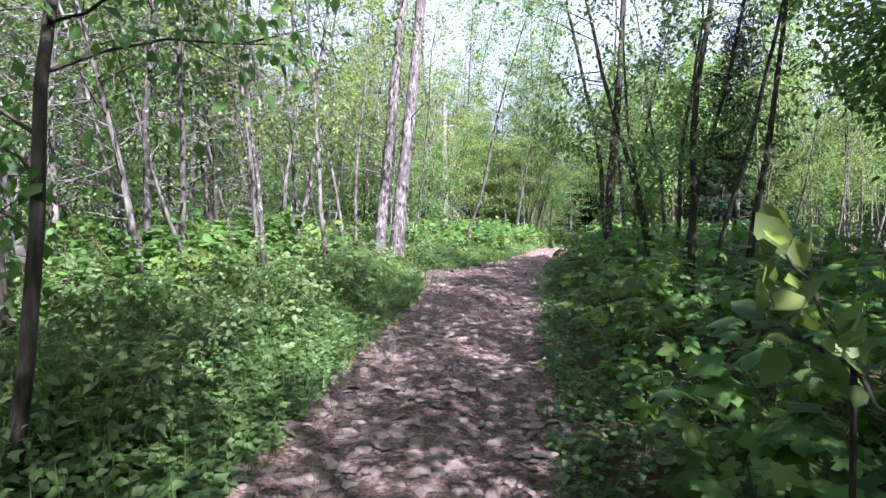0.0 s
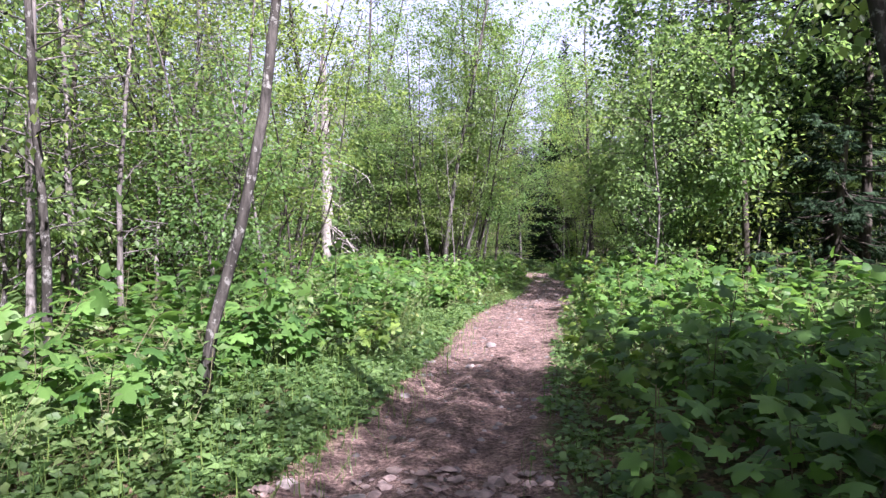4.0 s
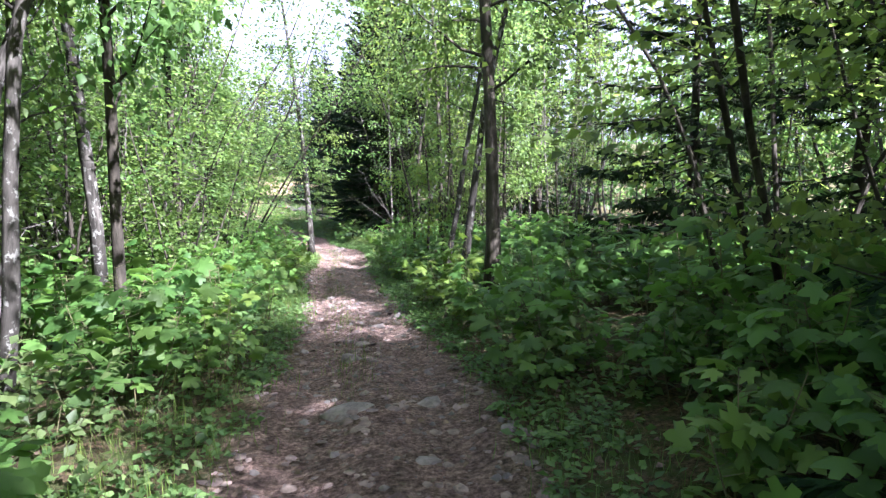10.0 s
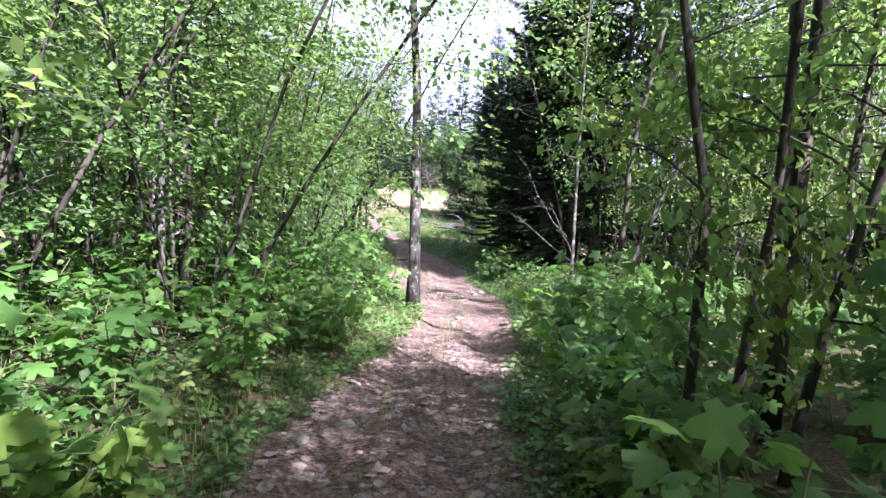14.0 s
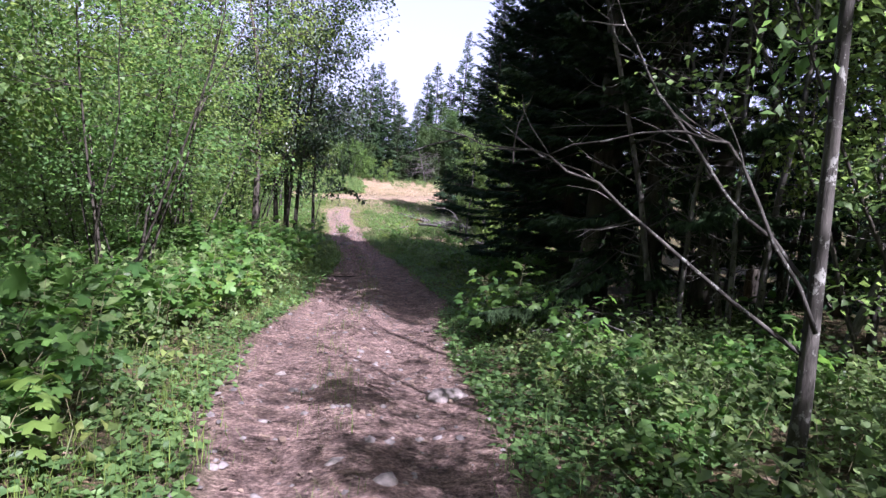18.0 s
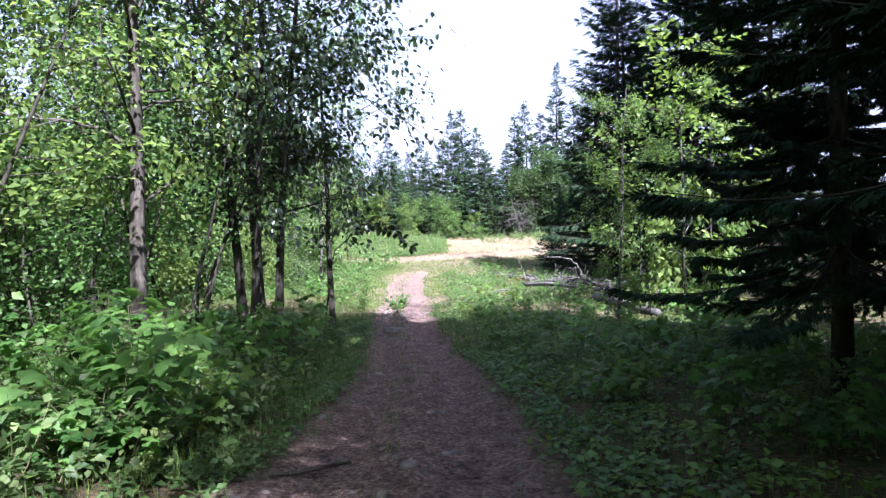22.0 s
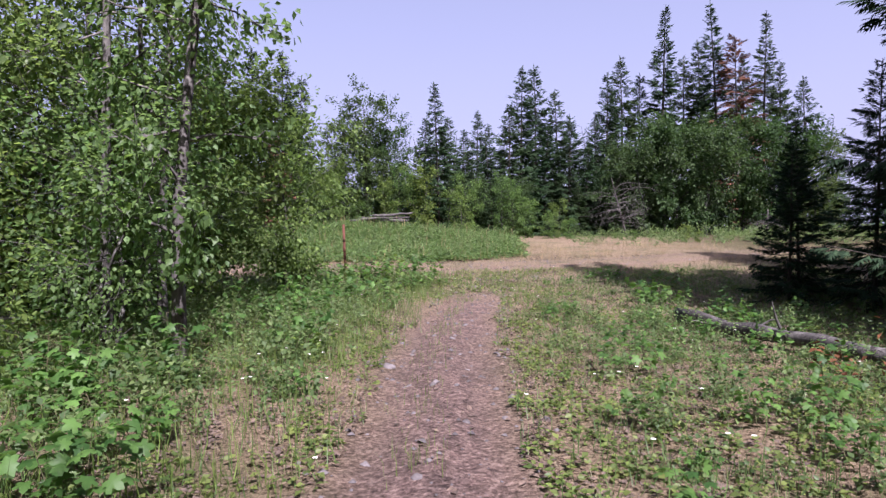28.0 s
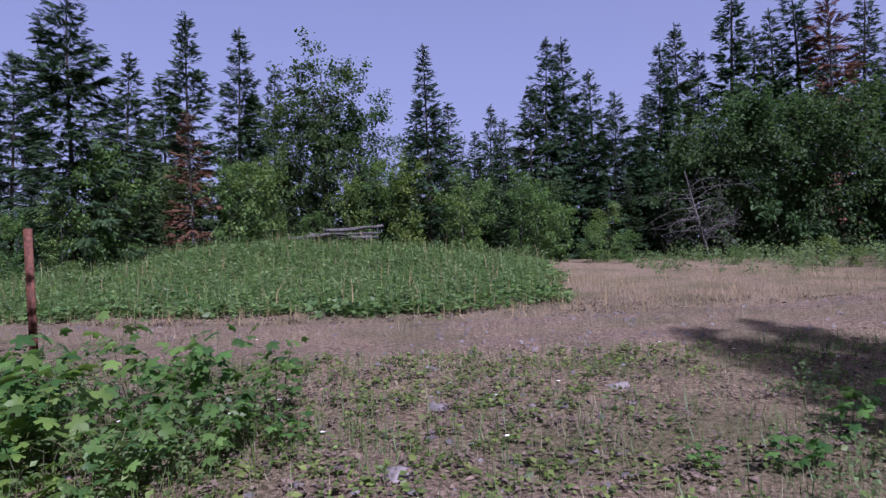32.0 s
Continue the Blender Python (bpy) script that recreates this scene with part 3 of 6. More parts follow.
thin = [Kind("young_tree", "slender young tree with a thin grey stem and light green leaves", "tree", T1,
             stem_tree(h, r, 100 + i, (g1, g2), f, 24, re, int(lv * 1.9), 0.066, KITE, 0.4, 0.2, 0.07), bk, LEAF_ASPEN if i in (1, 6, 7) else LEAF_FOREST)
        for i, (h, r, g1, g2, f, re, lv, bk) in enumerate([
            (6.5, 0.036, 0.05, 0.02, 0.2, 1.3, 1500, BARK_GREY), (7.5, 0.044, -0.06, 0.05, 0.26, 1.4, 1600, BARK_PALE),
            (5.5, 0.03, 0.12, -0.04, 0.16, 1.2, 1300, BARK_DARK), (8.5, 0.05, 0.0, 0.03, 0.3, 1.5, 1700, BARK_GREY),
            (4.5, 0.03, -0.1, -0.08, 0.12, 1.0, 900, BARK_GREY), (7.0, 0.042, 0.08, 0.1, 0.24, 1.4, 1500, BARK_DARK),
            (6.0, 0.034, -0.14, 0.02, 0.3, 1.1, 800, BARK_PALE), (8.0, 0.042, 0.03, -0.06, 0.4, 1.1, 850, BARK_GREY)])]
bare = [Kind("bare_stem", "thin pale stem with few leaves standing in the wood", "tree", "thin bare stems in the wood",
             stem_tree(h, r, 140 + i, (g1, g2), 0.25, 12, 0.8, 420, 0.06, KITE, 0.5, 0.2, 0.06), bk, LEAF_ASPEN, ("stem", "foliage"))
        for i, (h, r, g1, g2, bk) in enumerate([(5.5, 0.03, 0.06, 0, BARK_PALE), (6.5, 0.04, -0.1, 0.03, BARK_GREY),
                                                (4.5, 0.025, 0.16, 0.05, BARK_PALE), (7.0, 0.045, 0.0, -0.05, BARK_DARK)])]
leafy = [Kind("broadleaf_tree", "leafy deciduous tree with a dark trunk", "tree", "leafy trees beside the trail",
              stem_tree(h, r, 160 + i, (g1, g2), f, 30, re, int(lv * 1.8), 0.078, KITE, 0.3, 0.24, 0.05), BARK_DARK, LEAF_FOREST)
         for i, (h, r, g1, g2, f, re, lv) in enumerate([(8.5, 0.085, 0.05, 0, 0.22, 2.0, 2600), (7.5, 0.07, -0.05, 0.06, 0.18, 1.8, 2400),
                                                        (9.5, 0.09, 0.0, 0.04, 0.26, 2.1, 2600)])]
# dense crowns, made only to block the sun
shade_trees = [Kind("broadleaf_tree", "tall dense-crowned tree added for its shade", "tree", "leafy trees beside the trail",
               stem_tree(h, r, 165 + i, (0, 0), 0.3, 36, re, 7000, 0.1, OVAL, 0.3, 0.3, 0.04), BARK_DARK, LEAF_FOREST)
          for i, (h, r, re) in enumerate([(8.5, 0.085, 2.2), (7.5, 0.075, 2.0), (9.5, 0.09, 2.3)])]
grey_tree = Kind("broadleaf_tree", "grey-trunked leafy tree at the very edge of the trail", "tree", "leafy trees beside the trail",
                 stem_tree(9.0, 0.088, 170, (0.05, 0.0), 0.44, 24, 1.0, 1700, 0.085, OVAL, 0.35, 0.22, 0.02), BARK_GREY, LEAF_FOREST)
slim = [Kind("young_tree", "slender tree with grey bark and a high light crown", "tree", T1,
             stem_tree(h, r, 172 + i, (0, 0), f, 18, 1.2, 900, 0.08, KITE, 0.5, 0.25, bend), BARK_GREY, LEAF_FOREST)
        for i, (h, r, f, bend) in enumerate([(8.0, 0.045, 0.3, 0.02), (7.5, 0.046, 0.28, 0.04)])]
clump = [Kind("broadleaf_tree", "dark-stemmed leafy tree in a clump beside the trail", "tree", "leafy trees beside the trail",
              stem_tree(h, r, 190 + i, (0.02, 0), 0.27, 34, re, 3800, 0.085, OVAL, 0.35, 0.24, 0.04, 0.7), BARK_DARK, LEAF_SHADED)
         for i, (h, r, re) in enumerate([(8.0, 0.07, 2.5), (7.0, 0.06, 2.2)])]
alder = [Kind("alder_bush", "tall leafy bush of many thin stems", "bush", "leafy thicket bushes",
              stem_tree(h, 0.028, 180 + i, (0.1, 0), 0.06, 28, re, 2500, 0.074, KITE, 0.6, 0.24, 0.08), BARK_GREY, LEAF_FOREST, ("stem", "foliage"))
         for i, (h, re) in enumerate([(3.2, 1.3), (2.4, 1.1), (4.0, 1.5)])]
spruces = [Kind("spruce", "dark green spruce with drooping branches", "tree", "spruces", spruce_tree(*a), BARK_DARK, NEEDLE)
           for a in [(9.0, 2.2, 201, 0.05, 0.27, 0.24, 0.0, 1.3), (11.5, 2.4, 202, 0.02, 0.27, 0.24, 0.0, 1.3), (7.0, 1.8, 203, 0.04, 0.24, 0.22, 0.0, 1.3),
                     (10.0, 2.1, 204, 0.14, 0.25, 0.15, 0.0, 3.4), (17.5, 2.8, 205, 0.07, 0.33, 0.18, 0.0, 3.2), (17.5, 2.8, 206, 0.42, 0.33, 0.18, 0.0, 3.2)]]
FIRS = [(10.0, 1.75, 211, 0.03, 0.33, 0.34), (8.0, 1.7, 212, 0.02, 0.3, 0.32), (12.5, 1.75, 213, 0.04, 0.36, 0.36), (6.0, 0.8, 214, 0.03, 0.24, 0.22), (9.0, 2.3, 215, 0.02, 0.33, 0.36),
        (14.0, 1.6, 216, 0.06, 0.38, 0.35)]
firs = [Kind("conifer", "tall narrow conifer at the edge of the clearing", "tree", "conifers round the clearing", spruce_tree(*a, 0.0, 1.5, 0.85, 0.22, 0.3), BARK_DARK, NEEDLE_BLUE) for a in FIRS]
aspens = [Kind("aspen", "tall aspen with a pale trunk and small grey-green leaves", "tree", "aspens of the clearing",
               stem_tree(h, r, 220 + i, (0.02, 0), f, 40, re, int(lv * 1.5), 0.075, KITE, 0.3, 0.15, 0.03), BARK_PALE, LEAF_ASPEN)
          for i, (h, r, f, re, lv) in enumerate([(8.5, 0.06, 0.1, 1.15, 3400), (7.0, 0.05, 0.06, 1.3, 3400)])]
willows = [Kind("willow_bush", "rounded grey-green willow bush with many stems", "bush", "willow bushes of the clearing",
                stem_tree(h, 0.03, 230 + i, (0.05, 0), 0.03, 48, re, 9500, 0.085, KITE, 0.8, 0.2, 0.1), BARK_GREY, LEAF_BUSH, ("stem", "foliage"))
           for i, (h, re) in enumerate([(3.4, 1.7), (4.6, 1.9)])]
saplings = [Kind("aspen_sapling", "bright green leafy sapling at the edge of the wood", "tree", "saplings of the clearing",
                 stem_tree(h, 0.02, 240 + i, (0.0, 0), 0.03, 24, re, 2000, 0.1, KITE, 0.6, 0.16, 0.05), BARK_GREY, LEAF_BUSH)
            for i, (h, re) in enumerate([(3.0, 0.9), (4.0, 1.0), (2.2, 0.8)])]
poplar = Kind("poplar", "round-crowned dense poplar with blue-green leaves", "tree", "poplars beyond the clearing",
              stem_tree(8.0, 0.09, 250, (0.0, 0), 0.12, 60, 2.1, 9500, 0.15, KITE, 0.7, 0.24, 0.03), BARK_DARK, LEAF_WILLOW)
thicket = [Kind("willow_thicket", "dense dark willow thicket beyond the road", "bush", "willow thickets beyond the road",
                stem_tree(h, 0.05, 255 + i, (0.05, 0), 0.02, 36, re, 6500, 0.13, KITE, 0.7, 0.24, 0.1), BARK_GREY, LEAF_WILLOW, ("stem", "foliage"))
           for i, (h, re) in enumerate([(4.6, 2.0), (3.4, 1.7)])]

# named trees: kind, x, y, turn, size, tilt
thin[6].set(-1.6, 8.3, 20, 0.95, (0, 1), "thin pale birch beside the trail bank")
thin[2].set(-1.6, 2.15, 60, 1.05, (0, 6), "dark slanting tree on the trail bank")
thin[7].set(0.42, 14.5, 30, 0.9, (0, 3), "thin young tree in the grass of the trail bank")
for i, (x, y, s, tx, ty) in enumerate([(2.55, 7.1, 0.9, 0, -20), (2.6, 7.4, 0.95, 3, -9), (2.9, 7.2, 1.05, -3, -3), (3.15, 7.5, 0.9, 4, 1), (3.4, 7.1, 1.0, 2, 3), (3.0, 7.9, 0.9, -4, 0),
                                       (2.5, 9.4, 0.95, 0, -5), (3.75, 12.7, 1.1, 0, 2), (3.9, 13.0, 0.9, 2, 5), (4.6, 12.8, 1.0, -2, 3), (4.2, 11.2, 1.0, 0, -3), (-0.8, 15.2, 0.9, 0, 0)]):
    (thin[2] if i == 0 else [bare[3], thin[5], bare[3], bare[1]][i % 4]).set(x, y, 47 * i, s, (tx, ty))
thin[6].set(3.1, 24.0, 10, 0.62, (0, 0), "slim birch sapling in the thimbleberry bushes")
thin[4].set(5.2, 19.0, 80, 0.85, (0, 4))
thin[5].set(5.2, 31.5, 200, 1.15, (0, 3), "leaning young tree over the trail")
thin[3].set(4.6, 30.6, 100, 1.0, (2, 7))
leafy[2].set(9.05, 32.85, 0, 1.0, (0, 1), "dark-trunked tree beside the trail")
slim[1].set(8.9, 33.95, 120, 0.95, (0, 8), "leaning tree with mottled grey bark beside the trail")
slim[1].set(9.17, 34.0, 210, 1.25, (0, 9), "leaning tree with mottled grey bark beside the trail")
for x, y, ty in [(9.6, 37.0, 4), (9.85, 37.1, 7), (10.0, 36.9, 10)]:
    thin[2].set(x, y, x * 90, 0.95, (0, ty))
grey_tree.set(8.7, 43.1, 75, 1.0, (0, 1))
slim[0].set(11.32, 44.05, 0, 0.78, (0, 0), "slender tree with lichen-spotted grey bark")
bare[3].set(12.15, 44.2, 90, 1.2, (0, 0))
bare[1].set(11.9, 43.7, 200, 1.1, (0, 6))
# kind 5 spruces are added at the right for the shade they cast
WOOD_SPRUCES = [(13.3, 51.6, 3, 1.25, 0), (12.6, 54.4, 3, 0.74, 220), (13.8, 55.6, 3, 0.6, 70), (12.9, 52.4, 3, 0.95, 320), (15.7, 51.2, 5, 0.6, 100), (16.2, 46.6, 5, 1, 200), (18.4, 47.6, 5, 1, 300),
                (20.4, 48.2, 5, 0.95, 10), (13, 49.2, 4, 0.85, 150), (17.4, 66.8, 1, 1, 140), (15.8, 66.2, 3, 1.15, 240), (13.2, 34, 0, 0.9, 90), (12.9, 30.6, 0, 1, 170),
                (9.4, 26.5, 2, 1, 10), (10.2, 25.6, 0, 0.95, 60), (10.6, 22.6, 1, 0.8, 250), (8.9, 20.2, 2, 1, 20)]
# (17.2, 74) and (18.4, 62.4) are added off to the right for shade
CLEARING_SPRUCES = [(14.35, 68.5, 1, 0.97, 100), (14.9, 69.6, 1, 0.9, 130), (12.8, 72.0, 2, 0.36, 60), (13.3, 72.9, 2, 0.42, 160), (13.6, 71.2, 2, 0.5, 30), (16.2, 67.8, 0, 1.2, 200), (18.4, 62.4, 1, 1.2, 300),
                    (16.8, 64.2, 0, 1.2, 40), (17.2, 74, 0, 1, 80), (15.5, 71.3, 2, 1, 80)]
for x, y, k, s, q in WOOD_SPRUCES + CLEARING_SPRUCES:
    spruces[k].set(x, y, q, s)
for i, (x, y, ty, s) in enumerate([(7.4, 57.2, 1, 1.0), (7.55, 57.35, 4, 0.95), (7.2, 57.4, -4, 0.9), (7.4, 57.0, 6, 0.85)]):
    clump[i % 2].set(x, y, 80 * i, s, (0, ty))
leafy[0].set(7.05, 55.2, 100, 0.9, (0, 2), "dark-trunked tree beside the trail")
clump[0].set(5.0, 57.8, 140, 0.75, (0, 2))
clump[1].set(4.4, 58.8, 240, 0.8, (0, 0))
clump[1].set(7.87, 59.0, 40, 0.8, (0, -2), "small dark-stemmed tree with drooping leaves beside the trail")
for k, x, y, s in [(0, 5.8, 66.9, 1.0), (1, 4.0, 69.3, 1.0), (0, 4.4, 67.9, 1.0), (1, 3.3, 69.5, 1.0), (0, 2.4, 67.5, 0.95), (1, 1.2, 70.5, 1.1), (0, -0.5, 68.0, 1.1), (1, 3.2, 65.5, 0.8),
                   (0, -1.8, 71.5, 1.1), (1, 0.6, 66.0, 0.9), (0, 4.6, 68.6, 0.95), (1, 3.4, 66.8, 0.9), (0, 1.6, 65.2, 1.0), (1, 2.8, 70.6, 1.0), (0, 0.2, 64.0, 1.0)]:
    aspens[k].set(x, y, x * 60, s)
for i, (x, y) in enumerate([(4.0, 31.0), (4.7, 34.4), (5.6, 38.2), (3.2, 28.4), (6.0, 41.6), (1.0, 31.4)]):
    tall[i % 2].set(x, y, 50 * i, 0.9 + 0.06 * (i % 3), (0, 1), "tall slender tree over the trail with a high crown")
# added so that the high crowns shade the bank and trail further on
for i, (x, y) in enumerate([(10.9, 38.3), (10.25, 37.4), (14.6, 43.9), (14.0, 45.4)]):
    high.set(x, y, 100 * i, 1.0, (0, 0))
# trees added to cast shade on trail and banks, many out of view
shade = "tall leafy tree added to shade the trail"
SHADE_UPPER = [(1.8, -1.7, 0, 1), (2.2, -6, 0, 1), (1.7, -4.6, 2, 1), (-1.8, -2.4, 2, 1), (3.1, 0.8, 0, 1), (3.7, 2.7, 1, 1), (5.6, 3.8, 0, 1),
               (6.4, 5.6, 2, 1), (7.4, 6.4, 0, 1.05), (8.2, 8.4, 2, 1), (6.7, 8.4, 1, 1.05), (8.6, 5.2, 2, 1.1), (7.8, 10.2, 1, 1), (5.4, 6.2, 1, 1)]
SHADE_LOWER = [(7.4, 20.2, 1, 0.9), (9.4, 20.2, 2, 1.05), (12.4, 29, 0, 0.95), (13, 31.2, 2, 0.9), (15.4, 45.6, 2, 1.4), (13.2, 48.3, 2, 1.3), (13.5, 41.0, 1, 0.8), (14.6, 51.2, 2, 1.2), (6.5, 22.6, 1, 0.85)]
for i, (x, y, k, q) in enumerate(SHADE_UPPER + SHADE_LOWER):
    shade_trees[k].set(x, y, 77 * i, q, (0, 0), shade)
willows[0].set(4.55, 72.3, 0, 0.92, (0, 0), "rounded willow bush beside the rusty post")
willows[0].set(2.2, 72.4, 100, 0.9)
willows[0].set(3.4, 71.2, 200, 1.0)
aspens[1].set(12.05, 58.9, 0, 0.5, (0, 2), "slim young aspen with pale leaves at the wood edge")
for i, (x, y, s) in enumerate([(5.2, 66.4, 0.65), (4.5, 65.8, 0.75), (3.9, 66.4, 0.8), (3.4, 65.3, 1.0), (2.7, 64.8, 1.0), (3.0, 66.6, 1.1), (5.1, 67.0, 0.9)]):
    alder[i % 3].set(x, y, 77 * i, s)
for i, (x, y, s) in enumerate([(13.5, 47.6, 0.9), (14.3, 48.5, 1.0), (15.0, 49.4, 1.0), (14.9, 47.0, 0.95), (16.2, 48.9, 1.0)]):
    thin[[1, 7, 6][i % 3]].set(x, y, 130 * i, s)
saplings[1].set(13.5, 60.2, 0, 1.15)
saplings[0].set(12.9, 60.9, 70, 0.9)
saplings[1].set(14.3, 61.4, 170, 1.1)
saplings[2].set(7.75, 61.9, 40, 0.3, (0, 0), "small dark-leaved sapling in the dry grass")

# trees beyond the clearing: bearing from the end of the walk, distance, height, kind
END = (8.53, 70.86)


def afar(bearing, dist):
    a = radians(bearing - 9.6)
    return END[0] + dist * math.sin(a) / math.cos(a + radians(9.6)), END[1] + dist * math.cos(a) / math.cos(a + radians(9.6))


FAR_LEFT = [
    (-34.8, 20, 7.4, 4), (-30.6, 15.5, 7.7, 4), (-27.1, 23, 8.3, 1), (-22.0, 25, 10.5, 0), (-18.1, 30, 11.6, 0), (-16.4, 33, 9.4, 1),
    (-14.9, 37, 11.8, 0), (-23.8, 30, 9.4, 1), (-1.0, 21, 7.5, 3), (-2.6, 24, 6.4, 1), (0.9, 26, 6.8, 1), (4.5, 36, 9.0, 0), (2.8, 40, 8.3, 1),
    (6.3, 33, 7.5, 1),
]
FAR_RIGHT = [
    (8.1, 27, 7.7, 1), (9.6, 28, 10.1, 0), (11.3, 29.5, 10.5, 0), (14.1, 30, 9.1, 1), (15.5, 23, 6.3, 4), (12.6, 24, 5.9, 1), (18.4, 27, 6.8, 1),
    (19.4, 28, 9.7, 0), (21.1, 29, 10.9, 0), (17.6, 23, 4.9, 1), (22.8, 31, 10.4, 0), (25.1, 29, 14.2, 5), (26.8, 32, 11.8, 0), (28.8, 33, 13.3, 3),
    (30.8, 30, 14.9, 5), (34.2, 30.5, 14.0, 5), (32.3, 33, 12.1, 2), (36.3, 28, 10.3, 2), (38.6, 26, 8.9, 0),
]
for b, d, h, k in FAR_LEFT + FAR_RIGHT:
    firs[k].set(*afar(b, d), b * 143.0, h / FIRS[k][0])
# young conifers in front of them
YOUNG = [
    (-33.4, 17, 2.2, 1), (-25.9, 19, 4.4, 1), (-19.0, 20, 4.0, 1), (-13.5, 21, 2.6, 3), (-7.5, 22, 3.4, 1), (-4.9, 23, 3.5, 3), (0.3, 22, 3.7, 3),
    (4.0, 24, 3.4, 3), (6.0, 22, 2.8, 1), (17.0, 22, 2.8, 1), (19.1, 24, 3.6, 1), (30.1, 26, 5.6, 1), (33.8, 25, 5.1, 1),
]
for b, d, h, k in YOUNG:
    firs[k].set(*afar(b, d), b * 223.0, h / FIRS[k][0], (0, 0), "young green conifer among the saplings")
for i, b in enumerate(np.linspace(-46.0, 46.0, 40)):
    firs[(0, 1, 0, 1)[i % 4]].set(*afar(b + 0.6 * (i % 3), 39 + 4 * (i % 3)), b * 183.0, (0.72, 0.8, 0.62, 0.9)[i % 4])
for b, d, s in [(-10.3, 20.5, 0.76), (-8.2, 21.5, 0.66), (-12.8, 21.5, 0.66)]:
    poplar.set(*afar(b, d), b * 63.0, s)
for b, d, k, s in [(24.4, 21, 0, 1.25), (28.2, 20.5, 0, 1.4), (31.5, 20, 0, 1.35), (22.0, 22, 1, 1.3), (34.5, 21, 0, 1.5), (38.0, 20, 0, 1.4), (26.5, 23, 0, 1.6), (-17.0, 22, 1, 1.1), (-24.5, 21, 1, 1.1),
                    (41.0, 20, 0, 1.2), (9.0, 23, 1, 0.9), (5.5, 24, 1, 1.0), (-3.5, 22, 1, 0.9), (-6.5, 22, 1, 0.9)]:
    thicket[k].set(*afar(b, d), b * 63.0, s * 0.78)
SAPLINGS = [
    (-29.4, 15, 3.0, 1), (-27.8, 15.5, 2.8, 0), (-31.5, 14.5, 1.9, 0), (-18.8, 18, 2.5, 0), (-17.1, 17.5, 2.2, 2), (-15.2, 18, 2.8, 1),
    (-6.4, 20, 3.1, 1), (-4.4, 20.5, 3.6, 1), (-3.1, 20, 2.9, 0), (2.7, 20.5, 2.8, 0), (1.6, 19.5, 2.1, 2), (7.3, 21, 3.1, 1), (8.8, 20, 2.3, 0),
    (10.4, 19, 1.7, 2), (14.8, 18, 1.6, 0), (13.6, 17, 1.1, 2), (16.5, 16.5, 0.8, 2), (-8.5, 19, 2.2, 0),
]
LOW_SAPLINGS = [
    (17.7, 14, 0.2, 2), (25.2, 14.5, 0.4, 2), (31.6, 14, 0.6, 2), (33.8, 13, 0.4, 2), (22.5, 16, 0.2, 2), (-34.5, 13.5, 1.5, 0), (-36.5, 13, 2.1, 1),
    (-11.5, 19.5, 1.2, 2),
]
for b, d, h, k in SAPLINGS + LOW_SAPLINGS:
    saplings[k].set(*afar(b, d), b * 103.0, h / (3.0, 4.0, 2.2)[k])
red = Kind("dead_conifer", "small dead conifer with rust-red needles", "tree", "", spruce_tree(4.2, 0.8, 250, 0.1, 0.24, 0.26, 0.2), BARK_GREY, NEEDLE_DEAD)
red.set(*afar(-21.8, 18.5), 0, 1.05)
red.set(*afar(32.7, 28.5), 0, 2.9, (0, 0), "tall dying conifer with reddish needles")

# the wood on both sides
placed = [(3.0, 8.6), (9, 33), (9.75, 35.4), (8.35, 42.95), (11.1, 43.95), (-1.0, 12.0), (-0.1, 28.6)]


def free(x, y, gap):
    if any((x - a) ** 2 + (y - b) ** 2 < gap * gap for a, b in placed):
        return False
    placed.append((x, y))
    return True


# places where the sun comes down through gaps in the wood: x, y, radius
SUNNY_UPPER = [(2.6, 1.2, 1.2), (2.4, 3.2, 1.7), (0.2, 9.5, 1.2), (-0.8, 10.6, 1.5), (0.9, 12.6, 1), (-0.4, 13.5, 2), (0.2, 14.5, 1.5), (1.2, 15.2, 1), (1, 17.4, 2),
               (2.6, 18.4, 1.5), (-1, 19, 1.5), (5.6, 19, 1.2), (2.2, 20.2, 1.2), (1, 21, 1.5), (2, 23, 1.2), (3, 23.8, 1.5), (6.4, 25.6, 1.2), (-0.1, 28.6, 2.2), (7.05, 25.8, 1), (-0.3, 11.6, 1.5)]
SUNNY_LOWER = [(4.8, 35, 1.2), (8.2, 37.5, 1.2), (6.3, 39.6, 2.2), (6.6, 40, 1.8), (8.8, 40.4, 1.5), (11, 43.4, 0.8), (9.4, 45.2, 1.4), (11.3, 45.6, 0.9), (11.9, 47, 0.9),
               (9.3, 47.2, 1.1), (11.4, 47.3, 1), (11.1, 48.2, 0.9), (9.2, 47.6, 2.9), (7.9, 47.6, 2.7), (7.3, 47.8, 1.2), (7.6, 49.6, 1.6), (14.3, 62.6, 1.3), (11.2, 64, 1.6), (8.6, 64.5, 2)]
SUNNY = SUNNY_UPPER + SUNNY_LOWER


def in_sight(x, y):
    """Keeps the way to the dead trunk clear."""
    u = min(1.0, max(0.0, ((x - 2.6) * -2.7 + (y - 17.0) * 11.6) / (2.7 ** 2 + 11.6 ** 2)))
    return (x - 2.6 + 2.7 * u) ** 2 + (y - 17.0 - 11.6 * u) ** 2 < 1.5 ** 2


def sunny(x, y):
    return any((x - 0.45 * h - a) ** 2 + (y + 0.78 * h - b) ** 2 < r * r for a, b, r in SUNNY for h in (2, 3.5, 5, 6.5, 8, 10, 12))


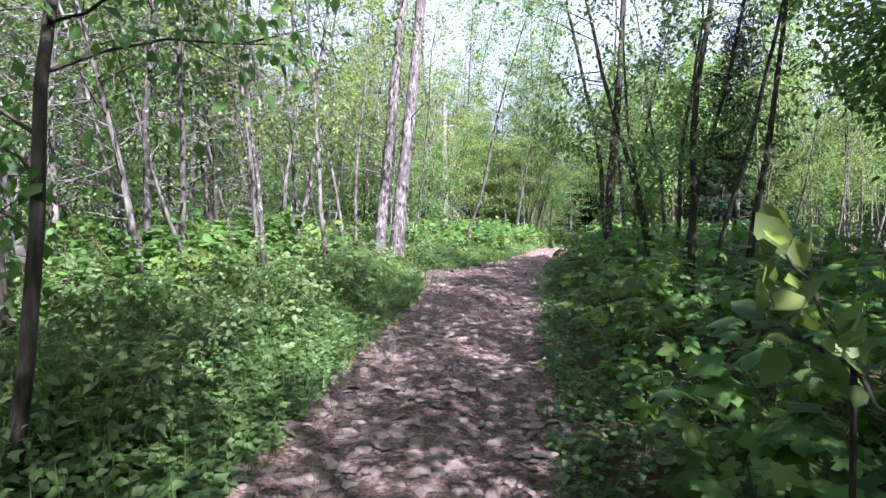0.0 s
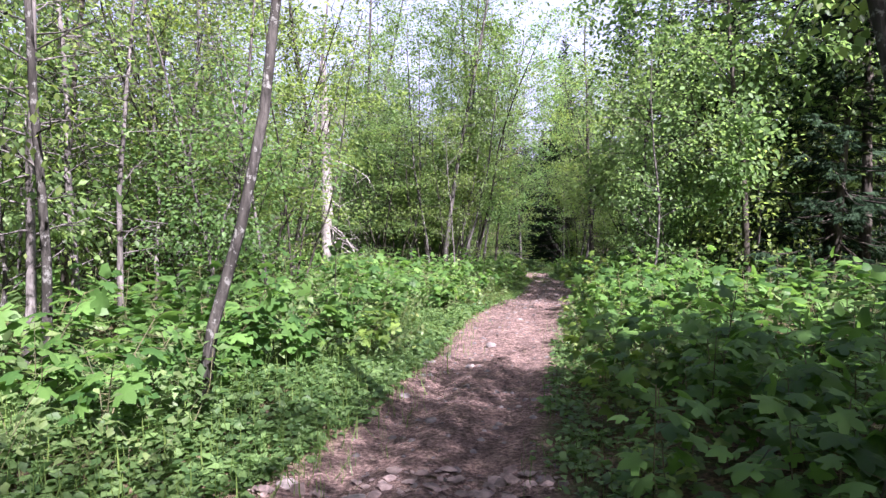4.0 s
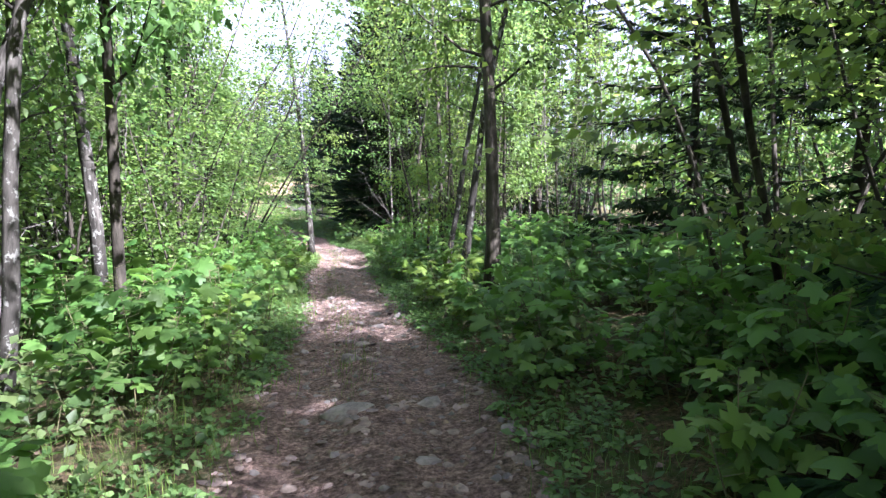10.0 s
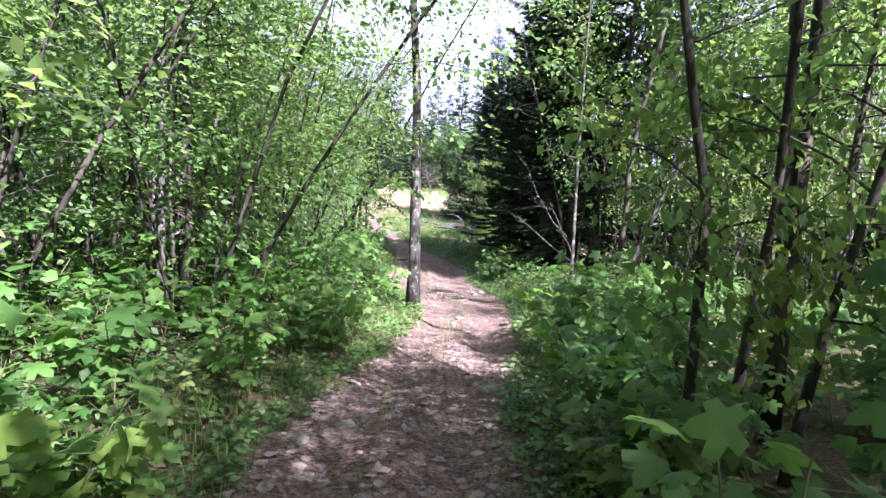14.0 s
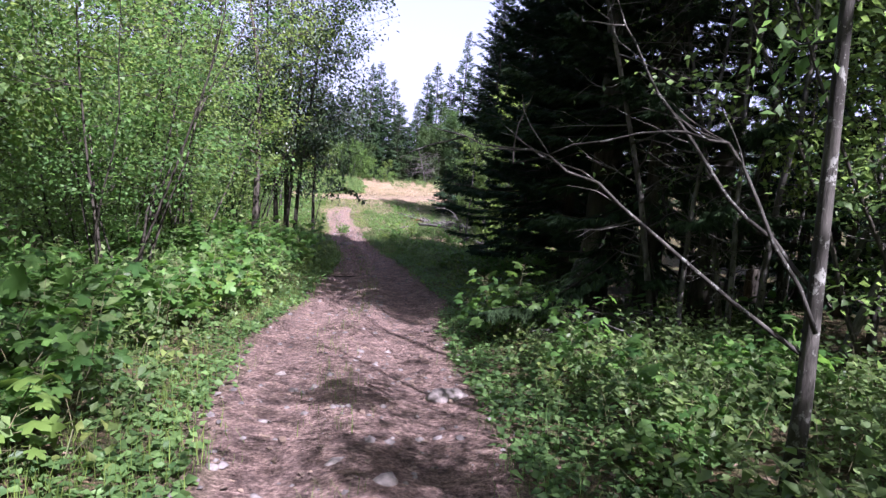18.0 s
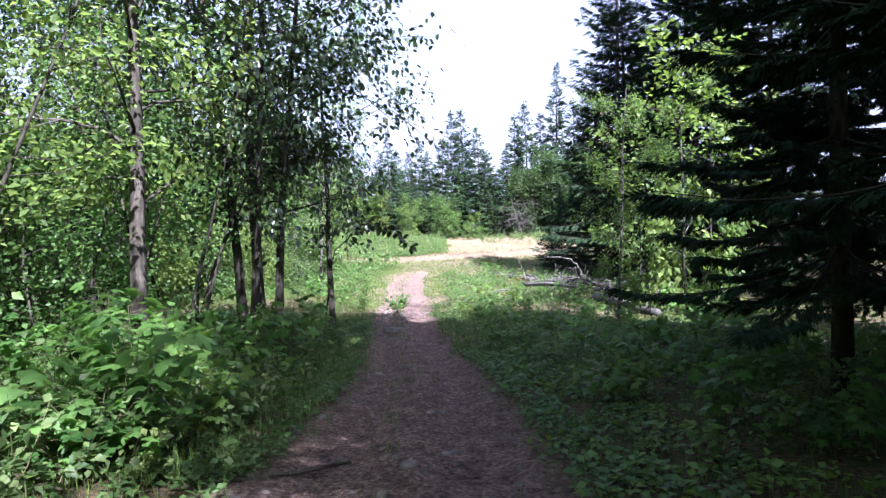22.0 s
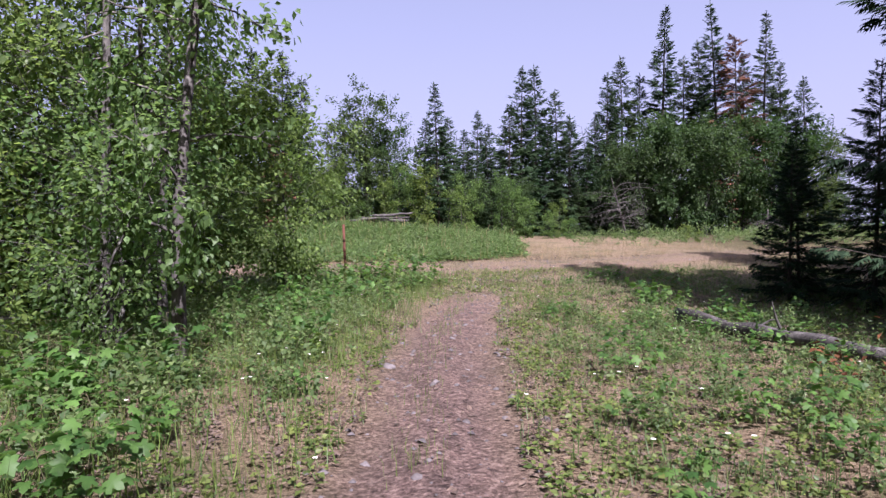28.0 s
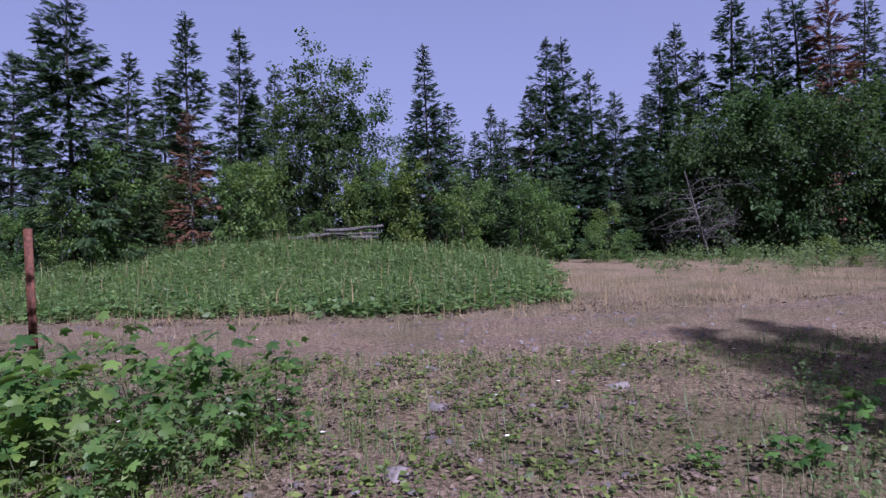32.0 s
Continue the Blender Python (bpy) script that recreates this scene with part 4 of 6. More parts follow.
def wood(count, y0, y1, side, near, far, kinds, weights, gap=0.55, tilt=4.0, sizes=(0.8, 1.15), power=1.5, lean=0.0):
    made, tries = 0, 0
    while made < count and tries < count * 30:
        tries += 1
        y = rng.uniform(y0, y1)
        l, r = trail(y)
        d = near + (far - near) * rng.uniform() ** power
        x = l - d if side < 0 else r + d
        if sunny(x, y) or in_sight(x, y) or not free(x, y, gap):
            continue
        k = kinds[rng.choice(len(kinds), p=weights)]
        k.set(x, y, rng.uniform(0, 360), rng.uniform(*sizes), (rng.normal(0, tilt), rng.normal(lean, tilt)))
        made += 1


everything = thin + bare
w_left = np.array([1, 1.2, 1, 1.2, 1, 0.8, 1.6, 1.8] + [1.5] * 4)
w_left /= w_left.sum()
w_mid = np.array([1.4, 1, 1.6, 1, 1.2, 1.6, 0.6, 0.6] + [0.5] * 4)
w_mid /= w_mid.sum()
third = np.full(3, 1 / 3)
half, quarter = np.full(2, 0.5), np.full(4, 0.25)
wood(12, 36, 48, -1, 1.9, 3.6, hazel, quarter, 0.8, 3.0, (0.95, 1.25))
wood(11, 42, 57, -1, 2.1, 4.8, hazel, quarter, 0.8, 3.0, (0.85, 1.1))
wood(9, 29, 37, -1, 4.2, 8.0, hazel, quarter, 0.8, 3.0, (0.9, 1.2))
wood(9, 38, 46.5, 1, 2.2, 4.5, hazel, quarter, 0.8, 3.0, (0.7, 1.0))
wood(6, 30, 37, 1, 2.2, 5.0, hazel, quarter, 0.8)
wood(11, 20.5, 30, 1, 1.8, 5.0, hazel, quarter, 0.8, 3.0, (0.8, 1.1))
wood(22, -9, 12, 1, 1.8, 6.0, hazel, quarter, 0.8, 3.0, (0.8, 1.15))
wood(14, 20, 30, -1, 2.8, 8.0, hazel, quarter, 0.8)
wood(5, -3, 20, -1, 4.5, 10.0, hazel, quarter, 0.8)
wood(22, 9, 48, -1, 4.4, 11, tall, half, 1.2, 3.0)
wood(10, -4, 9, -1, 5.0, 12, tall, half, 1.2, 3.0)
wood(4, 20, 30, 1, 3.4, 9, tall, half, 1.2, 3.0)
wood(2, -8, 8, 1, 3.0, 9, tall, half, 1.2, 3.0)
wood(44, -5, 16, -1, 2.0, 13, everything, w_left)
wood(90, 2, 27, -1, 2.2, 13, dead, half, 0.35)
wood(26, 34, 48, -1, 2.0, 9, dead, half, 0.4)
wood(14, 40, 49, 1, 2.2, 8, dead, half, 0.4)
wood(50, 16, 29, -1, 2.6, 13, everything, w_left)
wood(20, 25, 32, -1, 1.7, 8, everything, w_mid, 0.5, 4.0, (0.8, 1.15), 1.5, 9.0)
wood(34, 33, 44, -1, 3.0, 11, everything, w_mid, 0.5, 4.0, (0.8, 1.15), 1.3, 1.0)
wood(44, -10, 11, 1, 1.9, 11, everything, w_mid)
wood(18, 12, 21, 1, 3.0, 11, bare + thin[4:7], np.full(7, 1 / 7))
wood(34, 21, 31, 1, 1.8, 11, everything, w_mid)
wood(16, 31, 37, 1, 2.4, 11, everything, w_mid)
wood(18, 36, 43, 1, 2.4, 11, bare + thin[4:7], np.full(7, 1 / 7))
wood(22, 42, 48.5, 1, 2.2, 10, bare + [thin[6], thin[7], thin[1]], np.array([1, 1, 1, 1, 1.5, 1.5, 0.8]) / 7.8)
wood(22, 40, 57, -1, 3.0, 9, leafy + [thin[3], thin[5]], np.array([2, 2, 2, 1, 1]) / 8, 1.0)
wood(9, 44, 57, -1, 2.8, 8, alder, third, 0.7)
wood(34, 16, 43, -1, 2.8, 10, alder, third, 0.8)
wood(16, -10, 11, 1, 2.2, 7, alder, third, 0.6, 4.0, (0.9, 1.2))
wood(4, 19.5, 30, 1, 4.0, 9, leafy, third, 1.4, 2.0)
wood(10, 20, 30, 1, 2.4, 8, alder, third, 0.7)
wood(8, 37, 43, 1, 3.0, 9, alder, third, 1.0)
wood(4, 49, 54, 1, 6.0, 13, spruces[:3] + leafy, np.array([2, 2, 2, 1, 1, 1]) / 9, 1.6, 2.0)
wood(3, 50, 56, 1, 5.5, 11, spruces[:3] + alder, np.full(6, 1 / 6), 1.0)
wood(40, 60, 71, -1, 4.9, 11, alder + aspens + willows[:1], np.array([3, 2, 3, 2, 2, 1]) / 13, 0.8)
wood(14, 55, 60, -1, 4.4, 9, alder, third, 0.7)


def far_woods():
    """The wood that goes on behind: stems and leaves past telling apart."""
    g = np.random.default_rng(11)
    stems, leaves, needles = Geo(), Geo(), Geo()
    spots = []
    for n, x0, x1, y0, y1 in [(170, -32, -17, -16, 66), (150, -17, -10, -16, 62), (150, 25, 42, -16, 62), (110, 20, 26, -14, 46), (60, -12, 21, -18, -7), (130, -40, 56, 100, 128),
                              (60, -40, -6, 66, 104), (60, 30, 56, 60, 104), (60, -12, -2, 56, 72)]:
        spots.append(np.stack([g.uniform(x0, x1, n), g.uniform(y0, y1, n)], -1))
    for x, y in np.concatenate(spots):
        z = float(height(x, y))
        h = g.uniform(7, 12) if y < 84 else g.uniform(5, 8)
        tube(stems, [(x, y, z - 0.2), (x + g.normal(0, 0.25), y + g.normal(0, 0.25), z + h * 0.6), (x + g.normal(0, 0.4), y, z + h)], [0.06, 0.045, 0.01], 4)
        n = 260 if y < 84 else 520
        up = g.uniform(0.04, 1, n)
        if y > 84 or y > 62 and g.uniform() < 0.6 or g.uniform() < 0.12:
            a = g.uniform(0, 6.28, n)
            rad = 1.6 * (1 - up) * g.uniform(0.2, 1, n) + 0.05
            out = np.stack([np.cos(a), np.sin(a), -0.35 + 0 * a], -1)
            scatter(needles, FEATHER, np.stack([x + rad * np.cos(a), y + rad * np.sin(a), z + h * up], -1), out, g.normal(0, 0.3, (n, 3)) + [0, 0, 1], g.uniform(0.3, 0.5, n) * (1.15 - 0.7 * up))
        else:
            p = g.normal(0, 0.95, (n, 3)) * [1, 1, 0] + np.stack([0 * up + x, 0 * up + y, z + h * up], -1)
            scatter(leaves, KITE, p, g.normal(0, 1, (n, 3)) + [0, 0, -0.3], g.normal(0, 0.5, (n, 3)) + [0, 0, 1], g.uniform(0.24, 0.46, n))
    ob = thing("far_woods", "dense green wood going on behind the nearer trees", "woods", kind="stuff")
    part("stems", stems, BARK_GREY, ob)
    part("leaves", leaves, LEAF_FOREST, ob)
    part("needles", needles, NEEDLE_BLUE, ob)


far_woods()


# ---------------------------------------------------------------- undergrowth
def berry_plant(seed, h=0.8, leaves=15, size=0.16, shape=PALMATE):
    """A thimbleberry cane: a few upright stems and broad lobed leaves on stalks."""
    g = np.random.default_rng(seed)
    canes, crown = Geo(), Geo()
    at, along, above = [], [], []
    for _ in range(3):
        a = g.uniform(0, 6.28)
        line = wander((0.06 * math.cos(a), 0.06 * math.sin(a), -0.05), (0.35 * math.cos(a), 0.35 * math.sin(a), 1), h * g.uniform(0.75, 1.1), 5, 0.1, g, 0.02)
        tube(canes, line[::2], np.linspace(0.006, 0.003, 3), 3)
        for i in range(leaves // 3):
            u = 0.35 + 0.65 * (i + g.uniform(0, 1)) / (leaves / 3)
            k = np.array([np.interp(min(u, 1), np.linspace(0, 1, 5), line[:, c]) for c in range(3)])
            b = g.uniform(0, 6.28)
            out = np.array([math.cos(b), math.sin(b), 0.0])
            tip = k + out * g.uniform(0.06, 0.17) + [0, 0, 0.03]
            canes.add([k - [0, 0, 0.002], k + [0, 0, 0.002], tip], [(0, 1, 2)])
            at.append(tip)
            along.append(out + [0, 0, g.uniform(-0.45, 0.05)])
            above.append(np.array([0, 0, 1.0]) + out * 0.35 + g.normal(0, 0.45, 3))
    scatter(crown, shape, np.array(at), np.array(along), np.array(above), size * g.uniform(0.6, 1.15, len(at)))
    return canes, crown


def small_plant(seed, h=0.55, leaves=70, size=0.045):
    g = np.random.default_rng(seed)
    canes, crown = Geo(), Geo()
    at, along = [], []
    for _ in range(4):
        a = g.uniform(0, 6.28)
        line = wander((0.05 * math.cos(a), 0.05 * math.sin(a), -0.05), (0.6 * math.cos(a), 0.6 * math.sin(a), 1), h * g.uniform(0.6, 1.15), 5, 0.18, g)
        tube(canes, line[::2], np.linspace(0.004, 0.0015, 3), 3)
        u = g.uniform(0.15, 1, leaves // 4)
        at.append(np.stack([np.interp(u, np.linspace(0, 1, 5), line[:, c]) for c in range(3)], -1) + g.normal(0, 0.06, (len(u), 3)))
        along.append(np.stack([math.cos(a) + 0 * u, math.sin(a) + 0 * u, 0 * u], -1) + g.normal(0, 0.7, (len(u), 3)))
    at, along = np.concatenate(at), np.concatenate(along)
    scatter(crown, KITE, at, along, g.normal(0, 0.35, at.shape) + [0, 0, 1], size * g.uniform(0.7, 1.3, len(at)))
    return canes, crown


berry_geo = [berry_plant(300 + i, h, n, s) for i, (h, n, s) in enumerate([(0.8, 48, 0.12), (0.65, 42, 0.115), (0.95, 54, 0.125), (0.5, 39, 0.11)])]
berry_far = [berry_plant(310 + i, h, n, s, PALM6) for i, (h, n, s) in enumerate([(0.85, 33, 0.14), (0.7, 30, 0.13), (0.95, 36, 0.14), (0.6, 30, 0.125)])]
small_geo = [small_plant(320 + i, h, n, s) for i, (h, n, s) in enumerate([(0.55, 76, 0.075), (0.4, 60, 0.065), (0.75, 88, 0.08)])]
STALK = plain_material("green_stalk", (0.06, 0.08, 0.03), (0.12, 0.1, 0.05), 20.0)
berry = [Kind("thimbleberry_bush", "thimbleberry bush with broad lobed green leaves", "bush", "thimbleberry bushes along the trail",
              g, STALK, LEAF_BERRY, ("stem", "foliage")) for g in berry_geo]
small = [Kind("low_shrub", "low shrub with small oval green leaves", "shrub", "low shrubs along the trail",
              g, STALK, LEAF_SMALL, ("stem", "foliage")) for g in small_geo]


class Thicket:
    """Plants past counting, joined into one thing of kind stuff."""

    def __init__(self, name, label, leaf):
        self.name, self.label, self.leaf, self.wood, self.green = name, label, leaf, Geo(), Geo()

    def plant(self, geo, x, y, turn, size, sink=0.0):
        c, s = math.cos(turn) * size, math.sin(turn) * size
        m = np.array([[c, -s, 0], [s, c, 0], [0, 0, size]])
        o = np.array([x, y, float(height(x, y)) - sink])
        for src, dst in zip(geo, (self.wood, self.green)):
            dst.add(np.concatenate(src.v) @ m.T + o, np.concatenate(src.f3) if src.f3 else None, np.concatenate(src.f4) if src.f4 else None)

    def finish(self):
        ob = thing(self.name, self.label, "undergrowth", kind="stuff")
        part("stem", self.wood, STALK, ob)
        part("foliage", self.green, self.leaf, ob)


berries = Thicket("thimbleberry_undergrowth", "dense undergrowth of broad lobed thimbleberry leaves", LEAF_BERRY)
shrubs = Thicket("shrub_undergrowth", "low undergrowth of small oval leaves", LEAF_SMALL)


def on_mound(g, n):
    """Places on the weedy mound, its edge uneven."""
    x, y = g.uniform(-6, 9.2, n * 3 + 40), g.uniform(77.4, 88, n * 3 + 40)
    e = 0.5 * waves(x, y, 1.6, 61) + 0.35 * waves(x, y, 5.0, 62)
    keep = (y > 78.1 + 0.04 * np.maximum(x - 3, 0) ** 2 + e) & (x < 8.7 + 0.8 * e - 0.1 * np.maximum(y - 82, 0))
    return x[keep][:n], y[keep][:n]


def sow(count, y0, y1, side, near, far, berry_share, singles, size=(0.75, 1.15), power=1.2):
    """Plants along one side of the trail; those at its edge are things of their own."""
    y = rng.uniform(y0, y1, count)
    d = near + (far - near) * rng.uniform(0, 1, count) ** power
    l, r = trail(y)
    x = l - d if side < 0 else r + d
    order = np.argsort(d)
    for rank, i in enumerate(order):
        s, turn = rng.uniform(*size), rng.uniform(0, 6.28)
        s *= 0.75 + 0.25 * min(1.0, d[i] / 0.8)
        big = rng.uniform() < berry_share
        k = rng.integers(4 if big else 3)
        if rank < singles and rng.uniform() < 0.8:
            (berry if big else small)[k].set(x[i], y[i], math.degrees(turn), s)
        elif big:
            berries.plant((berry_geo if d[i] < 2.0 else berry_far)[k], x[i], y[i], turn, s)
        else:
            shrubs.plant(small_geo[k], x[i], y[i], turn, s)


sow(260, -2.5, 14, -1, 0.5, 3.0, 0.1, 20, (0.6, 0.95))
sow(330, -2.5, 11, -1, 2.0, 6.5, 0.6, 16)
sow(140, 9, 15, -1, 2.0, 6.5, 0.15, 10)
sow(480, -2.5, 15, 1, 0.5, 6.0, 0.9, 40)
sow(300, 14, 21, -1, 0.4, 7.0, 0.3, 26)
sow(360, 20, 29, -1, 0.3, 7.0, 0.5, 26)
sow(400, 15, 29, 1, 0.3, 5.5, 0.75, 34)
sow(430, 29, 44, -1, 0.3, 6.0, 0.75, 34)
sow(350, 29, 41, 1, 0.35, 6.0, 0.65, 30)
sow(130, 41, 44, 1, 0.35, 6.0, 0.0, 14, (0.5, 0.85))
sow(420, 44, 57, -1, 0.45, 4.5, 0.4, 30)
sow(240, 43, 50, 1, 0.5, 4.0, 0.12, 26, (0.6, 0.9))
sow(130, 49.5, 58, 1, 0.5, 4.5, 0.3, 20, (0.35, 0.75))
sow(330, 64, 75, -1, 0.3, 6.5, 0.15, 20, (0.3, 0.75))
sow(60, 57, 64, -1, 0.5, 6.0, 0.2, 12, (0.3, 0.6))
sow(420, 58, 75, 1, 0.2, 7.0, 0.18, 20, (0.2, 0.5))
sow(440, 64.5, 74.5, -1, 0.5, 4.0, 0.08, 12, (0.35, 0.7), 0.9)
sow(420, 62, 71, 1, 0.3, 4.0, 0.1, 12, (0.25, 0.5), 0.9)
sow(170, 53.5, 60.5, -1, 0.3, 4.0, 0.35, 12, (0.35, 0.75), 0.9)
sow(120, 42.5, 47.5, 1, 0.4, 2.5, 0.04, 10, (0.6, 0.9), 0.9)
sow(110, 53, 60, 1, 0.4, 4.0, 0.6, 12, (0.4, 0.7), 0.9)
for _ in range(520):
    x, y = on_mound(rng, 1)
    shrubs.plant(small_geo[rng.integers(3)], x[0], y[0], rng.uniform(0, 6.28), rng.uniform(0.5, 0.95))
for _ in range(260):
    x, y = rng.uniform(10.6, 24), rng.uniform(83.5, 92)
    shrubs.plant(small_geo[rng.integers(3)], x, y, rng.uniform(0, 6.28), rng.uniform(0.5, 1.1))
berries.finish()
shrubs.finish()

# clumps in the clearing
POST_BUSHES = [(5.85, 73.7, 0.792, 2), (6.35, 74, 0.72, 0), (6.75, 73.8, 0.648, 1), (6.25, 73.3, 0.684, 2), (5.45, 73.5, 0.72, 0), (6.95, 74.3, 0.612, 2), (6.55, 73.5, 0.576, 3), (5.25, 74.1, 0.72, 1),
               (6.05, 74.3, 0.72, 2), (5.65, 73.9, 0.648, 0), (5.95, 73.5, 0.648, 1), (6.55, 74.1, 0.648, 2), (5.55, 73.2, 0.576, 3), (6.85, 73.5, 0.504, 1), (6.15, 73, 0.504, 3), (7.15, 73.9, 0.432, 3),
               (6.45, 73.1, 0.432, 3)]
TRAIL_BUSHES = [(10.58, 71.01, 0.7, 0), (10.93, 71.21, 0.6, 3), (10.68, 71.46, 0.65, 1), (10.95, 48.1, 1.0, 2), (11.1, 48.3, 0.9, 0), (10.9, 48.45, 0.8, 1), (8.6, 61.35, 0.52, 0), (8.56, 61.48, 0.5, 3), (8.64, 61.22, 0.5, 1), (8.54, 61.25, 0.46, 2), (9.6, 66.8, 0.6, 1), (10, 62.2, 0.7, 0), (10.4, 62.6, 0.6, 3), (9.9, 63, 0.6, 1),
                (10.8, 61.8, 0.7, 0), (9.75, 61, 0.5, 3), (9.95, 60.7, 0.55, 1), (10.25, 61.1, 0.5, 3), (9.7, 61.8, 0.45, 3), (10.1, 61.6, 0.5, 1), (10.9, 60.9, 0.55, 0), (10.6, 61.3, 0.45, 3)]
for x, y, s, k in POST_BUSHES + TRAIL_BUSHES:
    berry[k].set(x, y, x * 300, s)


def grass(name, label, material, count, where, size, lean=0.35):
    """Blades of grass in tufts."""
    g = np.random.default_rng(len(name) * 7 + count)
    geo = Geo()
    x, y = where(g, count)
    n = len(x)
    a = g.uniform(0, 6.28, n)
    out = np.stack([np.cos(a), np.sin(a), 0 * a], -1)
    s = size * g.uniform(0.5, 1.3, n)
    scatter(geo, BLADE, np.stack([x, y, height(x, y) - 0.01], -1), out * lean * g.uniform(0.2, 1, (n, 1)) + [0, 0, 1], -out + [0, 0, 0.15], s)
    tagged(part(name, geo, material), label, "grass", kind="stuff")


def tufts(g, count, y0, y1, side, near, far, spread=0.12, power=1.3):
    k = max(1, count // 9)
    y = g.uniform(y0, y1, k)
    l, r = trail(y)
    d = near + (far - near) * g.uniform(0, 1, k) ** power
    x = l - d if side < 0 else r + d
    x, y = np.repeat(x, 9) + g.normal(0, spread, k * 9), np.repeat(y, 9) + g.normal(0, spread, k * 9)
    return x, y


def box_tufts(g, count, x0, x1, y0, y1, spread=0.1):
    k = max(1, count // 9)
    x, y = g.uniform(x0, x1, k), g.uniform(y0, y1, k)
    x, y = np.repeat(x, 9) + g.normal(0, spread, k * 9), np.repeat(y, 9) + g.normal(0, spread, k * 9)
    keep = (on_trail(x, y) < 0.4) & (on_road(x, y) < 0.5)
    return x[keep], y[keep]


def herbs(name, label, material, x, y, size, seed):
    """Low leafy weeds: loose rosettes of small leaves."""
    g = np.random.default_rng(seed)
    geo = Geo()
    n = 13
    k = len(x)
    a = g.uniform(0, 6.28, (k, n))
    rad = g.uniform(0.1, 1, (k, n)) * size * g.uniform(0.6, 1.4, (k, 1))
    px, py = x[:, None] + rad * np.cos(a), y[:, None] + rad * np.sin(a)
    pz = height(px, py) + size * g.uniform(0.05, 0.9, (k, n)) * (1.2 - rad / (size * 1.5))
    out = np.stack([np.cos(a), np.sin(a), g.uniform(-0.3, 0.5, (k, n))], -1).reshape(-1, 3)
    scatter(geo, KITE, np.stack([px, py, pz], -1).reshape(-1, 3), out, g.normal(0, 0.4, (k * n, 3)) + [0, 0, 1], size * 0.55 * g.uniform(0.6, 1.3, k * n))
    tagged(part(name, geo, material), label, "weeds", kind="stuff")


def clear_of_trail(x, y, w=0.35):
    keep = (on_trail(x, y) < w) & (on_road(x, y) < 0.6)
    return x[keep], y[keep]


def patchy(g, n, x0, x1, y0, y1, scale, seed, level):
    x, y = g.uniform(x0, x1, n), g.uniform(y0, y1, n)
    keep = waves(x, y, scale, seed) + g.normal(0, 0.12, n) > level
    return clear_of_trail(x[keep], y[keep])


hg = np.random.default_rng(31)
herbs("meadow_weeds", "low green weeds in the clearing", LEAF_SMALL, *patchy(hg, 10500, 0, 15, 56.5, 76.5, 1.1, 41, -0.05), 0.075, 51)
herbs("meadow_weeds", "yellowing low weeds in the clearing", GRASS, *patchy(hg, 6500, 0, 15, 56.5, 77, 1.7, 42, 0.0), 0.06, 52)
herbs("withered_weeds", "brown withered weeds and litter in the clearing", LITTER, *patchy(hg, 10000, 0, 15, 57, 80, 1.3, 43, -0.12), 0.055, 53)
herbs("mound_weeds", "tall leafy weeds on the mound", LEAF_SMALL, *on_mound(hg, 4500), 0.17, 54)
herbs("mound_weeds", "yellow-green leafy weeds on the mound", GRASS, *on_mound(hg, 3500), 0.2, 59)
herbs("shade_weeds", "green weeds in the shade of the spruces", LEAF_SMALL, *patchy(hg, 4200, 8.5, 14, 55.5, 62.5, 1.5, 45, -0.02), 0.085, 58)
herbs("shade_weeds", "dark green weeds in the shade beside the trail", LEAF_SMALL, *patchy(hg, 3600, 4.5, 8.9, 53.0, 61.0, 1.5, 47, -0.15), 0.1, 60)
herbs("shade_weeds", "dark green weeds under the spruces", LEAF_BERRY, *patchy(hg, 1500, 10, 15, 49, 62, 1.2, 44, 0.1), 0.1, 55)
ey = hg.uniform(-2, 21, 9000)
herbs("bank_weeds", "soft green weeds on the sunlit trail bank", LEAF_SMALL, *clear_of_trail(trail(ey)[0] - 0.05 - 3.2 * hg.uniform(0, 1, 9000) ** 1.2, ey, 0.5), 0.12, 57)
hy = hg.uniform(-2, 57, 6500)
hl, hr = trail(hy)
hx = np.where(hg.uniform(size=6500) < 0.6, hl - 2.0 * hg.uniform(0, 1, 6500) ** 1.6, hr + 0.9 * hg.uniform(0, 1, 6500) ** 1.5)
herbs("verge_weeds", "small green weeds along the trail edge", LEAF_SMALL, *clear_of_trail(hx, hy, 0.5), 0.1, 56)

grass("bank_grass", "tall soft grass on the sunlit trail bank", GRASS, 12000, lambda g, n: tufts(g, n, -2, 20, -1, 0.15, 3.0, 0.3), 0.24, 1.9)
grass("verge_grass", "fresh green grass along the trail bank", GRASS, 20000, lambda g, n: tufts(g, n, -2, 20, -1, 0.0, 2.0, 0.2), 0.14, 1.5)
grass("verge_grass", "green grass at the edge of the trail", GRASS, 12000, lambda g, n: tufts(g, n, 20, 58, -1, 0.0, 0.8), 0.16, 1.2)
grass("verge_grass", "green grass at the edge of the trail in shade", GRASS, 8000, lambda g, n: tufts(g, n, -2, 50, 1, 0.0, 0.5), 0.15, 1.2)
grass("shaded_grass", "long green grass under the dark-stemmed trees", GRASS, 8000, lambda g, n: tufts(g, n, 53, 61, -1, 0.1, 4.0, 0.2), 0.2, 1.2)
grass("shaded_grass", "green grass in the shade of the spruces", GRASS, 9000, lambda g, n: tufts(g, n, 51, 62, 1, 0.1, 3, 0.2), 0.14, 1.6)
